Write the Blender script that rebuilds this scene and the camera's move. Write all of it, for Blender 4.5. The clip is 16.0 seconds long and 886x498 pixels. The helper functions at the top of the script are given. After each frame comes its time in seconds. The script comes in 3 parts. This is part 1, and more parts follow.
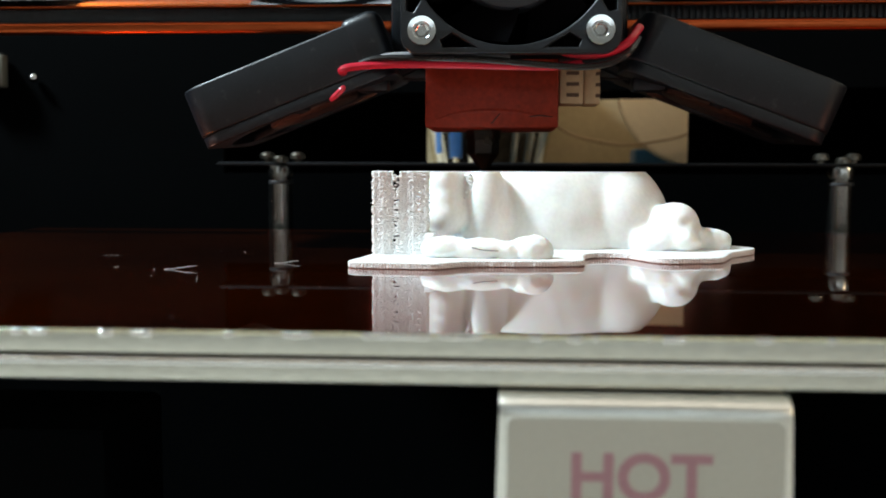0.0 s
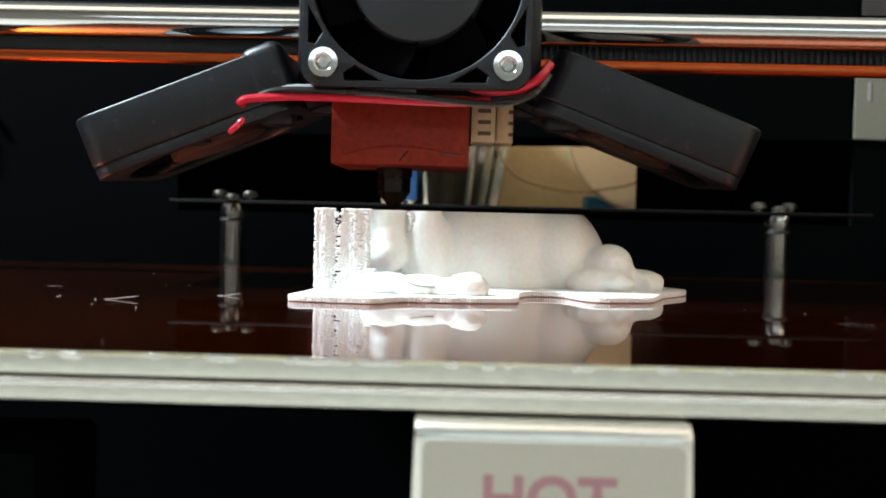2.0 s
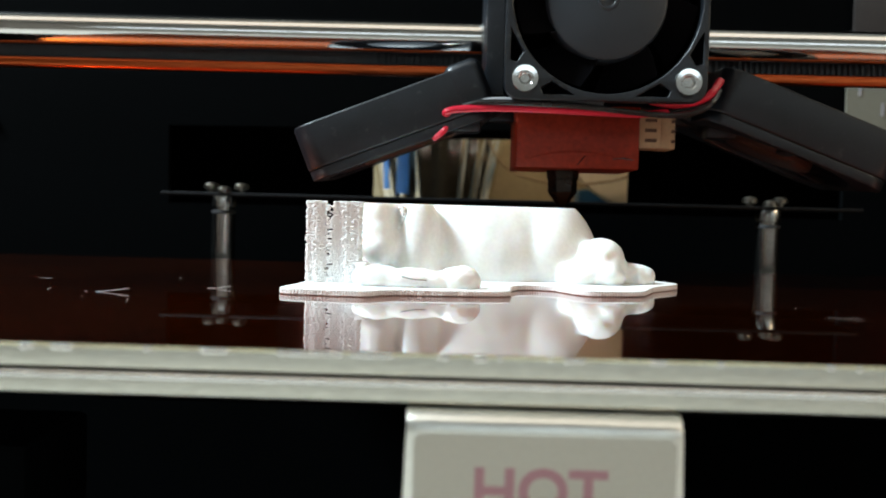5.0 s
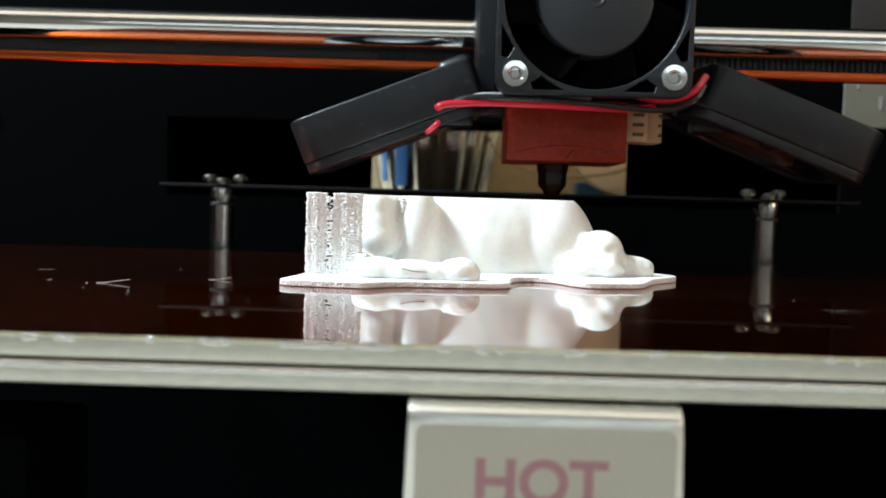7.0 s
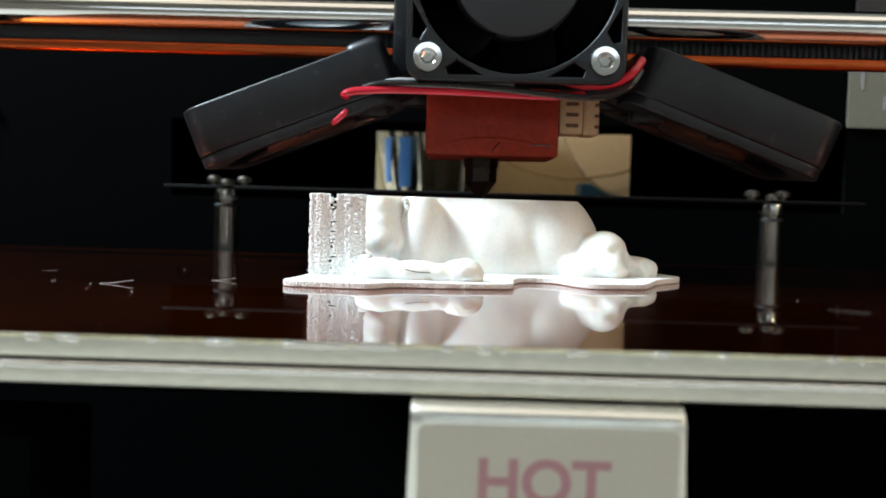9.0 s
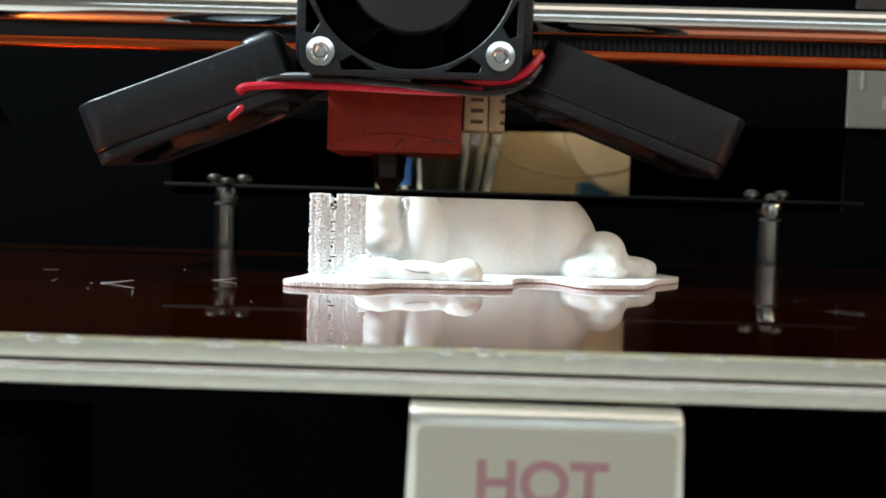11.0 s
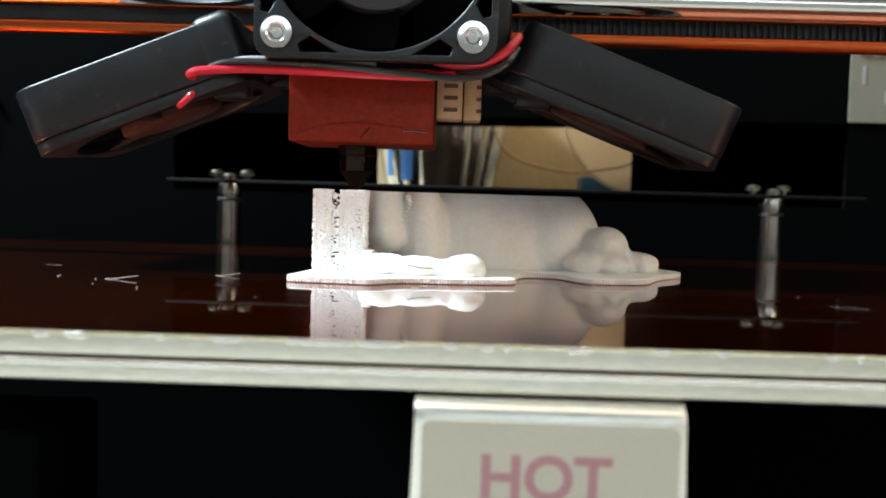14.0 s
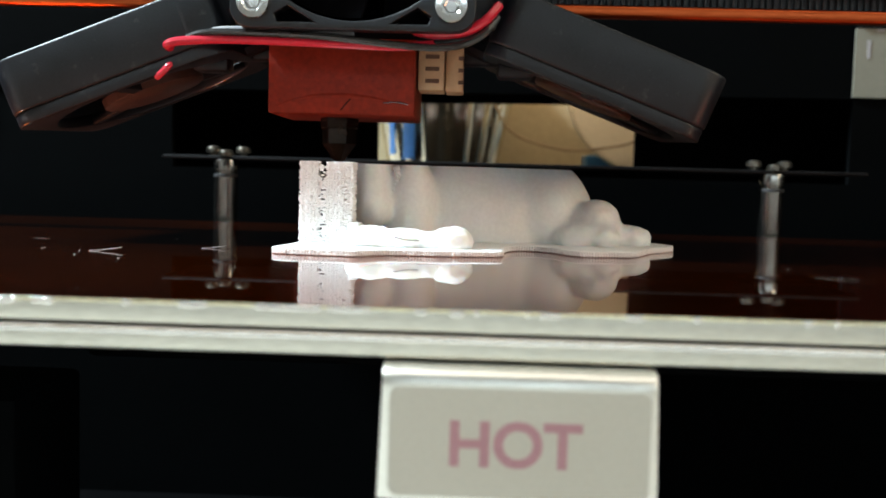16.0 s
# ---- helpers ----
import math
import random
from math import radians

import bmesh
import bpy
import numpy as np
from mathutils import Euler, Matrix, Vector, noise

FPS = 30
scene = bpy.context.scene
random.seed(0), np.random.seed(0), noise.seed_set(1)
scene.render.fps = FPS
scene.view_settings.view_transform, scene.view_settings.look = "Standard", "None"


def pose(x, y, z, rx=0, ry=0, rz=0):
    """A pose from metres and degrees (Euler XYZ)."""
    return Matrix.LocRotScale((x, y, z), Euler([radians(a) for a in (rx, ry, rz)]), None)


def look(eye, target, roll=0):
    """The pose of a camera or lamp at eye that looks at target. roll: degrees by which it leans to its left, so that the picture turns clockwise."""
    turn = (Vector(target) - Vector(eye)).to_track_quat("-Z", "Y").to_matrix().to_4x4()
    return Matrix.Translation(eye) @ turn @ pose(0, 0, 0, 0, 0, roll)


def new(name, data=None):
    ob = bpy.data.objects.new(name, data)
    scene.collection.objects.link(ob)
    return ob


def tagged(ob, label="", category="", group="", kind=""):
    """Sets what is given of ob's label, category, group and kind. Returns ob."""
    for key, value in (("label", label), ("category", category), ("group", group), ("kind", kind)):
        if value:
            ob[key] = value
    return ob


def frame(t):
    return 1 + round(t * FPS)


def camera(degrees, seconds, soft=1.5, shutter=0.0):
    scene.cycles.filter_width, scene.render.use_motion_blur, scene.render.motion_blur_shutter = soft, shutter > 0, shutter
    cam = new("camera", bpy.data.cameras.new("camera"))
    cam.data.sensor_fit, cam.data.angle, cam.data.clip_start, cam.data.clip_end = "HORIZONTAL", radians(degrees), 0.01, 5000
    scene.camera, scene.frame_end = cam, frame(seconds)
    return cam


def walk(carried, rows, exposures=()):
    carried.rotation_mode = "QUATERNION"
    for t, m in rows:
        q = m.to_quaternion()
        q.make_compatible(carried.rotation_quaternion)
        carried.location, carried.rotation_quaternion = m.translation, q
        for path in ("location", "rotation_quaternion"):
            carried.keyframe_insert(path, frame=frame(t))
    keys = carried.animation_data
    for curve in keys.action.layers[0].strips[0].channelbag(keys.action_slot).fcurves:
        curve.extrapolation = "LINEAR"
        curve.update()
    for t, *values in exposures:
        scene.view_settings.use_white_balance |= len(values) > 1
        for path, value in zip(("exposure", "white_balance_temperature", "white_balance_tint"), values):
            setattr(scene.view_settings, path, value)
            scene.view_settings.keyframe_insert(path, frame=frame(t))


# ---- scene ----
cam = camera(50.0, 16.0, 1.8)
# a phone lens held close: focused on the print, soft nearer and farther
cam.data.dof.use_dof, cam.data.dof.focus_distance, cam.data.dof.aperture_fstop = True, 0.165, 30.0
walk(cam, [
    (0.0, pose(-0.01397, -0.08760, 0.01524, 85.217, -0.179, 3.437)),
    (0.5, pose(-0.01186, -0.08718, 0.01532, 85.445, -0.336, 2.369)),
    (1.0, pose(-0.01150, -0.08991, 0.01419, 86.536, -0.949, 1.848)),
    (1.5, pose(-0.01109, -0.09127, 0.01376, 87.746, -1.225, 1.614)),
    (2.0, pose(-0.00960, -0.09195, 0.01408, 87.997, -1.323, 1.333)),
    (2.5, pose(-0.00897, -0.09195, 0.01422, 87.839, -1.374, 1.340)),
    (3.0, pose(-0.00918, -0.09173, 0.01394, 87.677, -1.365, 1.267)),
    (3.5, pose(-0.00952, -0.09176, 0.01397, 87.618, -1.310, 1.275)),
    (4.0, pose(-0.00949, -0.09193, 0.01429, 87.636, -1.336, 1.130)),
    (6.5, pose(-0.01009, -0.09195, 0.01355, 87.313, -1.686, 0.623)),
    (7.0, pose(-0.01013, -0.09234, 0.01401, 87.146, -1.642, 0.649)),
    (7.5, pose(-0.00977, -0.09253, 0.01418, 87.150, -1.675, 0.880)),
    (8.0, pose(-0.00951, -0.09282, 0.01453, 87.207, -1.666, 0.749)),
    (8.5, pose(-0.00990, -0.09259, 0.01415, 87.195, -1.646, 0.926)),
    (9.0, pose(-0.00995, -0.09236, 0.01387, 87.235, -1.592, 0.907)),
    (11.5, pose(-0.00981, -0.09299, 0.01453, 86.937, -1.766, 0.926)),
    (12.0, pose(-0.00975, -0.09264, 0.01408, 86.832, -1.815, 0.929)),
    (12.5, pose(-0.01037, -0.09250, 0.01367, 86.780, -1.841, 0.917)),
    (13.0, pose(-0.01031, -0.09281, 0.01405, 86.701, -1.823, 1.017)),
    (13.5, pose(-0.01050, -0.09307, 0.01447, 86.770, -1.758, 0.900)),
    (14.0, pose(-0.01023, -0.09330, 0.01460, 86.725, -1.666, 0.968)),
    (14.5, pose(-0.00984, -0.09244, 0.01353, 86.637, -1.579, 0.976)),
    (15.0, pose(-0.00810, -0.09183, 0.01227, 85.974, -1.589, 1.051)),
    (15.5, pose(-0.00624, -0.09131, 0.01152, 85.777, -1.701, 1.374)),
    (16.0, pose(-0.00588, -0.09199, 0.01279, 85.698, -1.579, 1.747)),
], exposures=[(0.0, -0.5), (0.5, -0.35), (1.0, -0.05), (1.5, 0.05), (2.5, 0.02), (3.0, -0.2), (4.0, -0.32), (9.0, -0.29), (12.0, -0.12), (12.5, 0.48), (13.4, 0.5), (13.8, 0.2), (14.0, 0.18), (14.4, 0.46), (14.6, 0.46), (15.0, 0.18), (15.3, 0.34), (15.7, 0.34), (16.0, 0.2)])

# ---- world and light ----
MM = 0.001
ROOM_WHITE = (0.68, 0.67, 0.64)


def lamp(name, at, target, sx, sy, watts, colour):
    data = bpy.data.lights.new(name, "AREA")
    data.shape, data.size, data.size_y, data.energy, data.color = "RECTANGLE", sx, sy, watts, colour
    ob = new(name, data)
    ob.matrix_world = look(at, target)
    return ob


world = bpy.data.worlds.new("room_air")
world.use_nodes = True
world.node_tree.nodes["Background"].inputs[0].default_value = (0.9, 0.95, 1.0, 1)
world.node_tree.nodes["Background"].inputs[1].default_value = 0.02
scene.world = world
# long ceiling tube of the room, above and beside the machine
lamp("ceiling_tube_lamp", (-0.66, 0.016, 0.72), (0, 0.08, 0.01), 0.08, 0.18, 30.0, (0.75, 0.92, 1.0))
# wide warm ceiling panel of the room
lamp("ceiling_panel_lamp", (0.0, -0.45, 1.30), (0.0, -0.45, 0), 2.6, 0.7, 7.0, (1.0, 0.89, 0.74))
# warm standing lamp of the room, beside the machine
lamp("standing_lamp_light", (0.95, -0.42, 0.40), (0.02, 0.09, 0.01), 0.22, 0.22, 2.7, (1.0, 0.74, 0.46))
# daylight window behind the camera
lamp("window_lamp", (0.30, -1.75, 0.52), (0, 0.1, 0.05), 2.4, 0.20, 3.6, (0.76, 0.91, 1.0))
# lamp of the lit room behind the machine
lamp("back_room_lamp", (0.0, 0.266, 0.105), (-0.01, 0.32, 0.02), 0.12, 0.04, 0.105, (1.0, 0.80, 0.54))


# ---- materials ----
def material(name, colour, rough=0.5, metal=0.0, vary=0.12, grain=900.0, blotch=60.0, bump=0.0, stretch=(1, 1, 1), coat=0.0, coat_rough=0.03, sss=0.0, tint=None, spec=0.5, coat_ior=1.5):
    """A surface with variation at two scales: blotches and grain, in object space."""
    m = bpy.data.materials.new(name)
    m.use_nodes = True
    n, l = m.node_tree.nodes, m.node_tree.links
    b = n["Principled BSDF"]
    b.inputs["Metallic"].default_value = metal
    co = n.new("ShaderNodeTexCoord")
    mp = n.new("ShaderNodeMapping")
    mp.inputs["Scale"].default_value = stretch
    l.new(co.outputs["Object"], mp.inputs["Vector"])
    big, small = n.new("ShaderNodeTexNoise"), n.new("ShaderNodeTexNoise")
    big.inputs["Scale"].default_value, small.inputs["Scale"].default_value = blotch, grain
    big.inputs["Detail"].default_value, small.inputs["Detail"].default_value = 4, 3
    l.new(mp.outputs["Vector"], big.inputs["Vector"])
    l.new(mp.outputs["Vector"], small.inputs["Vector"])
    mix = n.new("ShaderNodeMath")
    mix.operation = "ADD"
    l.new(big.outputs["Fac"], mix.inputs[0])
    l.new(small.outputs["Fac"], mix.inputs[1])
    ramp = n.new("ShaderNodeMapRange")
    ramp.inputs["From Min"].default_value, ramp.inputs["From Max"].default_value = 0.6, 1.4
    l.new(mix.outputs[0], ramp.inputs["Value"])
    cr = n.new("ShaderNodeMix")
    cr.data_type = "RGBA"
    other = tint or tuple(c * (1 - 2 * vary) for c in colour)
    cr.inputs["A"].default_value = (*other, 1)
    cr.inputs["B"].default_value = (*[min(1, c * (1 + vary)) for c in colour], 1)
    l.new(ramp.outputs["Result"], cr.inputs["Factor"])
    l.new(cr.outputs["Result"], b.inputs["Base Color"])
    rr = n.new("ShaderNodeMapRange")
    rr.inputs["To Min"].default_value, rr.inputs["To Max"].default_value = max(0.02, rough * 0.8), min(1, rough * 1.25)
    l.new(big.outputs["Fac"], rr.inputs["Value"])
    l.new(rr.outputs["Result"], b.inputs["Roughness"])
    if bump:
        bp = n.new("ShaderNodeBump")
        bp.inputs["Strength"].default_value, bp.inputs["Distance"].default_value = bump, 0.0002
        l.new(small.outputs["Fac"], bp.inputs["Height"])
        l.new(bp.outputs["Normal"], b.inputs["Normal"])
    b.inputs["Coat Weight"].default_value, b.inputs["Coat Roughness"].default_value = coat, coat_rough
    b.inputs["Specular IOR Level"].default_value, b.inputs["Coat IOR"].default_value = spec, coat_ior
    if sss:
        b.inputs["Subsurface Weight"].default_value = sss
        b.inputs["Subsurface Radius"].default_value = (1.0, 0.72, 0.55)
        b.inputs["Subsurface Scale"].default_value = 0.0022
    return m


def layered(m, per_metre, strength):
    """Adds the fine horizontal layer lines of a printed surface."""
    n, l = m.node_tree.nodes, m.node_tree.links
    co, wave, bp = n.new("ShaderNodeTexCoord"), n.new("ShaderNodeTexWave"), n.new("ShaderNodeBump")
    wave.bands_direction, wave.inputs["Scale"].default_value, wave.inputs["Distortion"].default_value = "Z", per_metre, 0.6
    bp.inputs["Strength"].default_value, bp.inputs["Distance"].default_value = strength, 0.00008
    l.new(co.outputs["Object"], wave.inputs["Vector"])
    l.new(wave.outputs["Fac"], bp.inputs["Height"])
    l.new(bp.outputs["Normal"], n["Principled BSDF"].inputs["Normal"])
    return m


ALU = material("brushed_aluminium", (0.80, 0.785, 0.70), 0.34, 1.0, 0.10, 2600, 70, 0.2, (0.22, 1, 1))
TAB = material("satin_aluminium", (0.93, 0.92, 0.86), 0.27, 1.0, 0.06, 2600, 70, 0.15, (0.3, 1, 1))
KAPTON = material("amber_film", (0.42, 0.075, 0.007), 0.22, 1.0, 0.15, 500, 18, 0.0, coat=1.0, coat_rough=0.008, coat_ior=1.95)
KAPTON.node_tree.nodes["Principled BSDF"].inputs["Specular Tint"].default_value = (0.34, 0.04, 0.003, 1)
# bright metals that carry the highlights along the bed's front edge
GLINT = material("glint_metal", (0.96, 0.94, 0.90), 0.2, 1.0, 0.04, 2500, 200)
AMBER_GLINT = material("amber_edge_glint", (0.95, 0.82, 0.58), 0.14, 0.95, 0.2, 900, 90, coat=1.0)
PLA = layered(material("white_filament", (0.84, 0.825, 0.80), 0.42, 0, 0.05, 1400, 150, sss=0.6), 1200, 0.16)
PLA_ROUGH = material("white_support_filament", (0.86, 0.855, 0.845), 0.40, 0, 0.04, 1600, 300, 0.2)
BLACK = material("black_plastic", (0.0060, 0.0082, 0.0120), 0.38, 0, 0.45, 3500, 140, 0.1, spec=0.46)
HUB = material("blue_grey_plastic", (0.017, 0.022, 0.029), 0.42, 0, 0.1, 3000, 90)
# near-black without shine: the fan's inner shade is in the colour
FAN_SHADE = material("shaded_blade_plastic", (0.003, 0.003, 0.0035), 0.7, 0, 0.2, spec=0.0)
STANDOFF = material("dull_nickel", (0.44, 0.42, 0.39), 0.2, 1.0, 0.2, 1500, 120)
SCREW = material("dark_nickel", (0.20, 0.18, 0.15), 0.3, 1.0, 0.25, 1500, 300)
STEEL = material("bright_steel", (0.74, 0.74, 0.73), 0.11, 1.0, 0.06, 2500, 200)
CHROME = material("ground_steel_rod", (0.86, 0.84, 0.81), 0.10, 1.0, 0.05, 2000, 40, 0.0, (0.05, 1, 1))
BED_REFLECTION = material("painted_orange_reflection", (0.52, 0.10, 0.028), 0.30, 1.0, 0.12, 1800, 40, 0.0, (0.1, 1, 1))
RUBBER = material("black_rubber", (0.02, 0.02, 0.022), 0.6, 0, 0.2)
BELT = material("grey_black_rubber", (0.030, 0.034, 0.038), 0.45, 0, 0.2, spec=0.3)
RED_TAPE = material("brick_red_tape", (0.24, 0.022, 0.008), 0.5, 0, 0.22, 1200, 90, 0.25, coat=0.05, coat_rough=0.3, spec=0.2)
BRASS = material("sooty_brass", (0.022, 0.011, 0.005), 0.25, 0.5, 0.5, 900, 350, 0.4, tint=(0.006, 0.005, 0.004))
CREAM = material("cream_nylon", (0.55, 0.39, 0.22), 0.5, 0, 0.08)
SLOT = material("slot_shade", (0.10, 0.055, 0.03), 0.6)
RED_WIRE = material("red_insulation", (0.55, 0.012, 0.035), 0.3, 0, 0.1, coat=0.4)
BLACK_WIRE = material("black_insulation", (0.02, 0.02, 0.02), 0.25, 0, 0.1, coat=0.5)
STICKER = material("grey_beige_sticker", (0.54, 0.525, 0.465), 0.45, 0, 0.04, 2200, 60, 0.05)
PINK = material("faded_pink_ink", (0.44, 0.235, 0.27), 0.5, 0, 0.07, 1800, 100)
# near-black sheet and panel: the machine's inner shade is put into the colour
DARK = material("shade_black_sheet", (0.0015, 0.0015, 0.0017), 0.7, 0, 0.25, 900, 25, spec=0.02)
PANEL_SHADE = material("shade_black_panel", (0.0010, 0.0013, 0.0015), 0.7, 0, 0.2, 900, 20, spec=0.02)
MATT = material("matt_black_paint", (0.006, 0.006, 0.0065), 0.6, 0, 0.3, 900, 40, spec=0.12)
# cream darkened in the colour for the gantry's shade on the label
PAPER = material("shaded_cream_paper", (0.17, 0.165, 0.13), 0.7, 0, 0.05)
BROWN = material("dark_brown_board", (0.018, 0.012, 0.010), 0.6, 0, 0.2)
INK = material("grey_ink", (0.30, 0.29, 0.30), 0.7)
TAN = material("tan_wall", (0.40, 0.31, 0.18), 0.7, 0, 0.08, 500, 25)
CERAMIC = material("cream_ceramic", (0.74, 0.64, 0.48), 0.35, 0, 0.04, 500, 30)
BLUE = material("blue_plastic", (0.02, 0.12, 0.26), 0.4)
JAR_REFLECTION = material("painted_blue_reflection", (0.10, 0.32, 0.80), 0.3)
CORD = material("brown_cord", (0.30, 0.20, 0.11), 0.6)
JAR = material("polished_tin", (0.86, 0.76, 0.60), 0.16, 0.92, 0.2, 500, 60, 0.0, (1, 1, 0.05))
WALL = material("room_paint", ROOM_WHITE, 0.8, 0, 0.04, 60, 3)
TABLE = material("pale_laminate", (0.42, 0.39, 0.35), 0.5, 0, 0.06, 300, 12)
WOOD = material("dark_table_wood", (0.05, 0.035, 0.025), 0.5, 0, 0.3, 120, 10, 0.1, (0.2, 1, 1))


# ---- mesh helpers, in millimetres ----
def box(bm, x0, x1, y0, y1, z0, z1, bevel=0.0, segments=2):
    m = Matrix.Translation(((x0 + x1) / 2, (y0 + y1) / 2, (z0 + z1) / 2)) @ Matrix.Diagonal((x1 - x0, y1 - y0, z1 - z0, 1))
    vs = bmesh.ops.create_cube(bm, size=1, matrix=m)["verts"]
    if bevel:
        es = list({e for v in vs for e in v.link_edges})
        bmesh.ops.bevel(bm, geom=es, offset=bevel, segments=segments, profile=0.5, affect="EDGES")
    return bm


def rod(bm, a, b, r, r2=None, seg=24):
    a, b = Vector(a), Vector(b)
    d = b - a
    m = Matrix.Translation((a + b) / 2) @ d.to_track_quat("Z", "Y").to_matrix().to_4x4()
    bmesh.ops.create_cone(bm, cap_ends=True, segments=seg, radius1=r, radius2=r if r2 is None else r2, depth=d.length, matrix=m)
    return bm


def ball(bm, c, r, seg=24):
    m = Matrix.Translation(c) @ Matrix.Diagonal((*(r if isinstance(r, tuple) else (r, r, r)), 1))
    bmesh.ops.create_uvsphere(bm, u_segments=seg, v_segments=seg // 2 + 2, radius=1, matrix=m)
    return bm


def turned(bm, profile, centre, axis="Z", seg=32):
    """A body of revolution: profile of (radius, height) about an axis through centre."""
    rings = []
    for r, h in profile:
        ring = []
        for i in range(seg):
            a = 2 * math.pi * i / seg
            p = (r * math.cos(a), r * math.sin(a), h)
            p = {"Z": p, "Y": (p[0], p[2], -p[1]), "X": (p[2], p[0], p[1])}[axis]
            ring.append(bm.verts.new(Vector(p) + Vector(centre)))
        rings.append(ring)
    for a, b in zip(rings, rings[1:]):
        for i in range(seg):
            bm.faces.new((a[i], a[(i + 1) % seg], b[(i + 1) % seg], b[i]))
    bm.faces.new(rings[0][::-1])
    bm.faces.new(rings[-1])
    bmesh.ops.recalc_face_normals(bm, faces=bm.faces[:])
    return bm


def smooth_points(points, steps=8):
    ps = [Vector(p) for p in points]
    ps = [ps[0] * 2 - ps[1]] + ps + [ps[-1] * 2 - ps[-2]]
    out = []
    for a, b, c, d in zip(ps, ps[1:], ps[2:], ps[3:]):
        for i in range(steps):
            t = i / steps
            out.append(0.5 * (2 * b + (c - a) * t + (2 * a - 5 * b + 4 * c - d) * t * t + (3 * b - a - 3 * c + d) * t ** 3))
    return out + [ps[-2]]


def tube(bm, points, r, seg=10, steps=8):
    ps = smooth_points(points, steps)
    rings = []
    for i, p in enumerate(ps):
        d = (ps[min(i + 1, len(ps) - 1)] - ps[max(i - 1, 0)]).normalized()
        q = d.to_track_quat("Z", "Y")
        rings.append([bm.verts.new(p + q @ Vector((r * math.cos(a), r * math.sin(a), 0))) for a in [2 * math.pi * k / seg for k in range(seg)]])
    for a, b in zip(rings, rings[1:]):
        for k in range(seg):
            bm.faces.new((a[k], a[(k + 1) % seg], b[(k + 1) % seg], b[k]))
    bm.faces.new(rings[0][::-1])
    bm.faces.new(rings[-1])
    return bm


def round_rect(w, h, r, n=5):
    out = []
    for cx, cy, a0 in ((w / 2 - r, h / 2 - r, 0), (-w / 2 + r, h / 2 - r, 90), (-w / 2 + r, -h / 2 + r, 180), (w / 2 - r, -h / 2 + r, 270)):
        out += [(cx + r * math.cos(radians(a0 + 90 * i / n)), cy + r * math.sin(radians(a0 + 90 * i / n))) for i in range(n + 1)]
    return out


def circle(r, n=48, cx=0.0, cy=0.0):
    return [(cx + r * math.cos(2 * math.pi * i / n), cy + r * math.sin(2 * math.pi * i / n)) for i in range(n)]


def cut_plate(outlines, thick, bevel=0.0):
    """A plate with holes: the first outline less the others, in XY, thick along Z about 0."""
    cu = bpy.data.curves.new("outline", "CURVE")
    cu.dimensions, cu.fill_mode, cu.extrude, cu.bevel_depth, cu.bevel_resolution, cu.offset = "2D", "BOTH", thick / 2 - bevel, bevel, 2, -bevel
    for pts in outlines:
        sp = cu.splines.new("POLY")
        sp.points.add(len(pts) - 1)
        for q, p in zip(sp.points, pts):
            q.co = (*p, 0, 1)
        sp.use_cyclic_u = True
    return from_curve(cu)


def from_curve(cu):
    ob = bpy.data.objects.new("outline", cu)
    scene.collection.objects.link(ob)
    dg = bpy.context.evaluated_depsgraph_get()
    dg.update()
    me = bpy.data.meshes.new_from_object(ob.evaluated_get(dg))
    bpy.data.objects.remove(ob)
    bm = bmesh.new()
    bm.from_mesh(me)
    bpy.data.meshes.remove(me)
    bmesh.ops.remove_doubles(bm, verts=bm.verts[:], dist=0.001)
    return bm


UPRIGHT = Matrix.Rotation(radians(90), 4, "X")


def moved(bm, m):
    bmesh.ops.transform(bm, matrix=m, verts=bm.verts[:])
    return bm


def part(name, bm, mat, parent=None, label="", smooth=35):
    bmesh.ops.scale(bm, vec=(MM, MM, MM), verts=bm.verts[:])
    me = bpy.data.meshes.new(name)
    bm.to_mesh(me)
    bm.free()
    me.materials.append(mat)
    if smooth:
        me.shade_smooth()
        me.set_sharp_from_angle(angle=radians(smooth))
    ob = new(name, me)
    ob.parent = parent
    return tagged(ob, label)


def thing(name, label, category, group="", kind=""):
    return tagged(new(name), label, category, group, kind)


B = bmesh.new


# ---- the room and the machine's frame ----
def room():
    for b in ((-1500, 1500, 1500, 1520, -760, 1500), (-1500, 1500, -2020, -2000, -760, 1500), (-1520, -1500, -2000, 1500, -760, 1500), (1500, 1520, -2000, 1500, -760, 1500)):
        w = B()
        box(w, *b)
        tagged(part({True: "wall_north", False: "wall_side"}[b[2] == 1500], w, WALL, smooth=0), "plain cream painted room wall", "wall", kind="structure")
    tagged(part("ceiling", box(B(), -1500, 1500, -2000, 1500, 1500, 1520), WALL, smooth=0), "plain cream room ceiling", "ceiling", kind="structure")
    tagged(part("floor", box(B(), -1500, 1500, -2000, 1500, -780, -760), WOOD, smooth=0), "dark wooden room floor", "floor", kind="structure")
    # added out of view; its pale top bounces light up to the bed edge
    t = thing("table", "unseen pale laminate table under the printer, added to bounce light", "table")
    part("tabletop", box(B(), -700, 700, -700, 700, -130, -95, 3), TABLE, t)
    for x in (-570, 570):
        for y in (-660, 670):
            part("leg", box(B(), x - 25, x + 25, y - 25, y + 25, -760, -130, 2), WOOD, t)


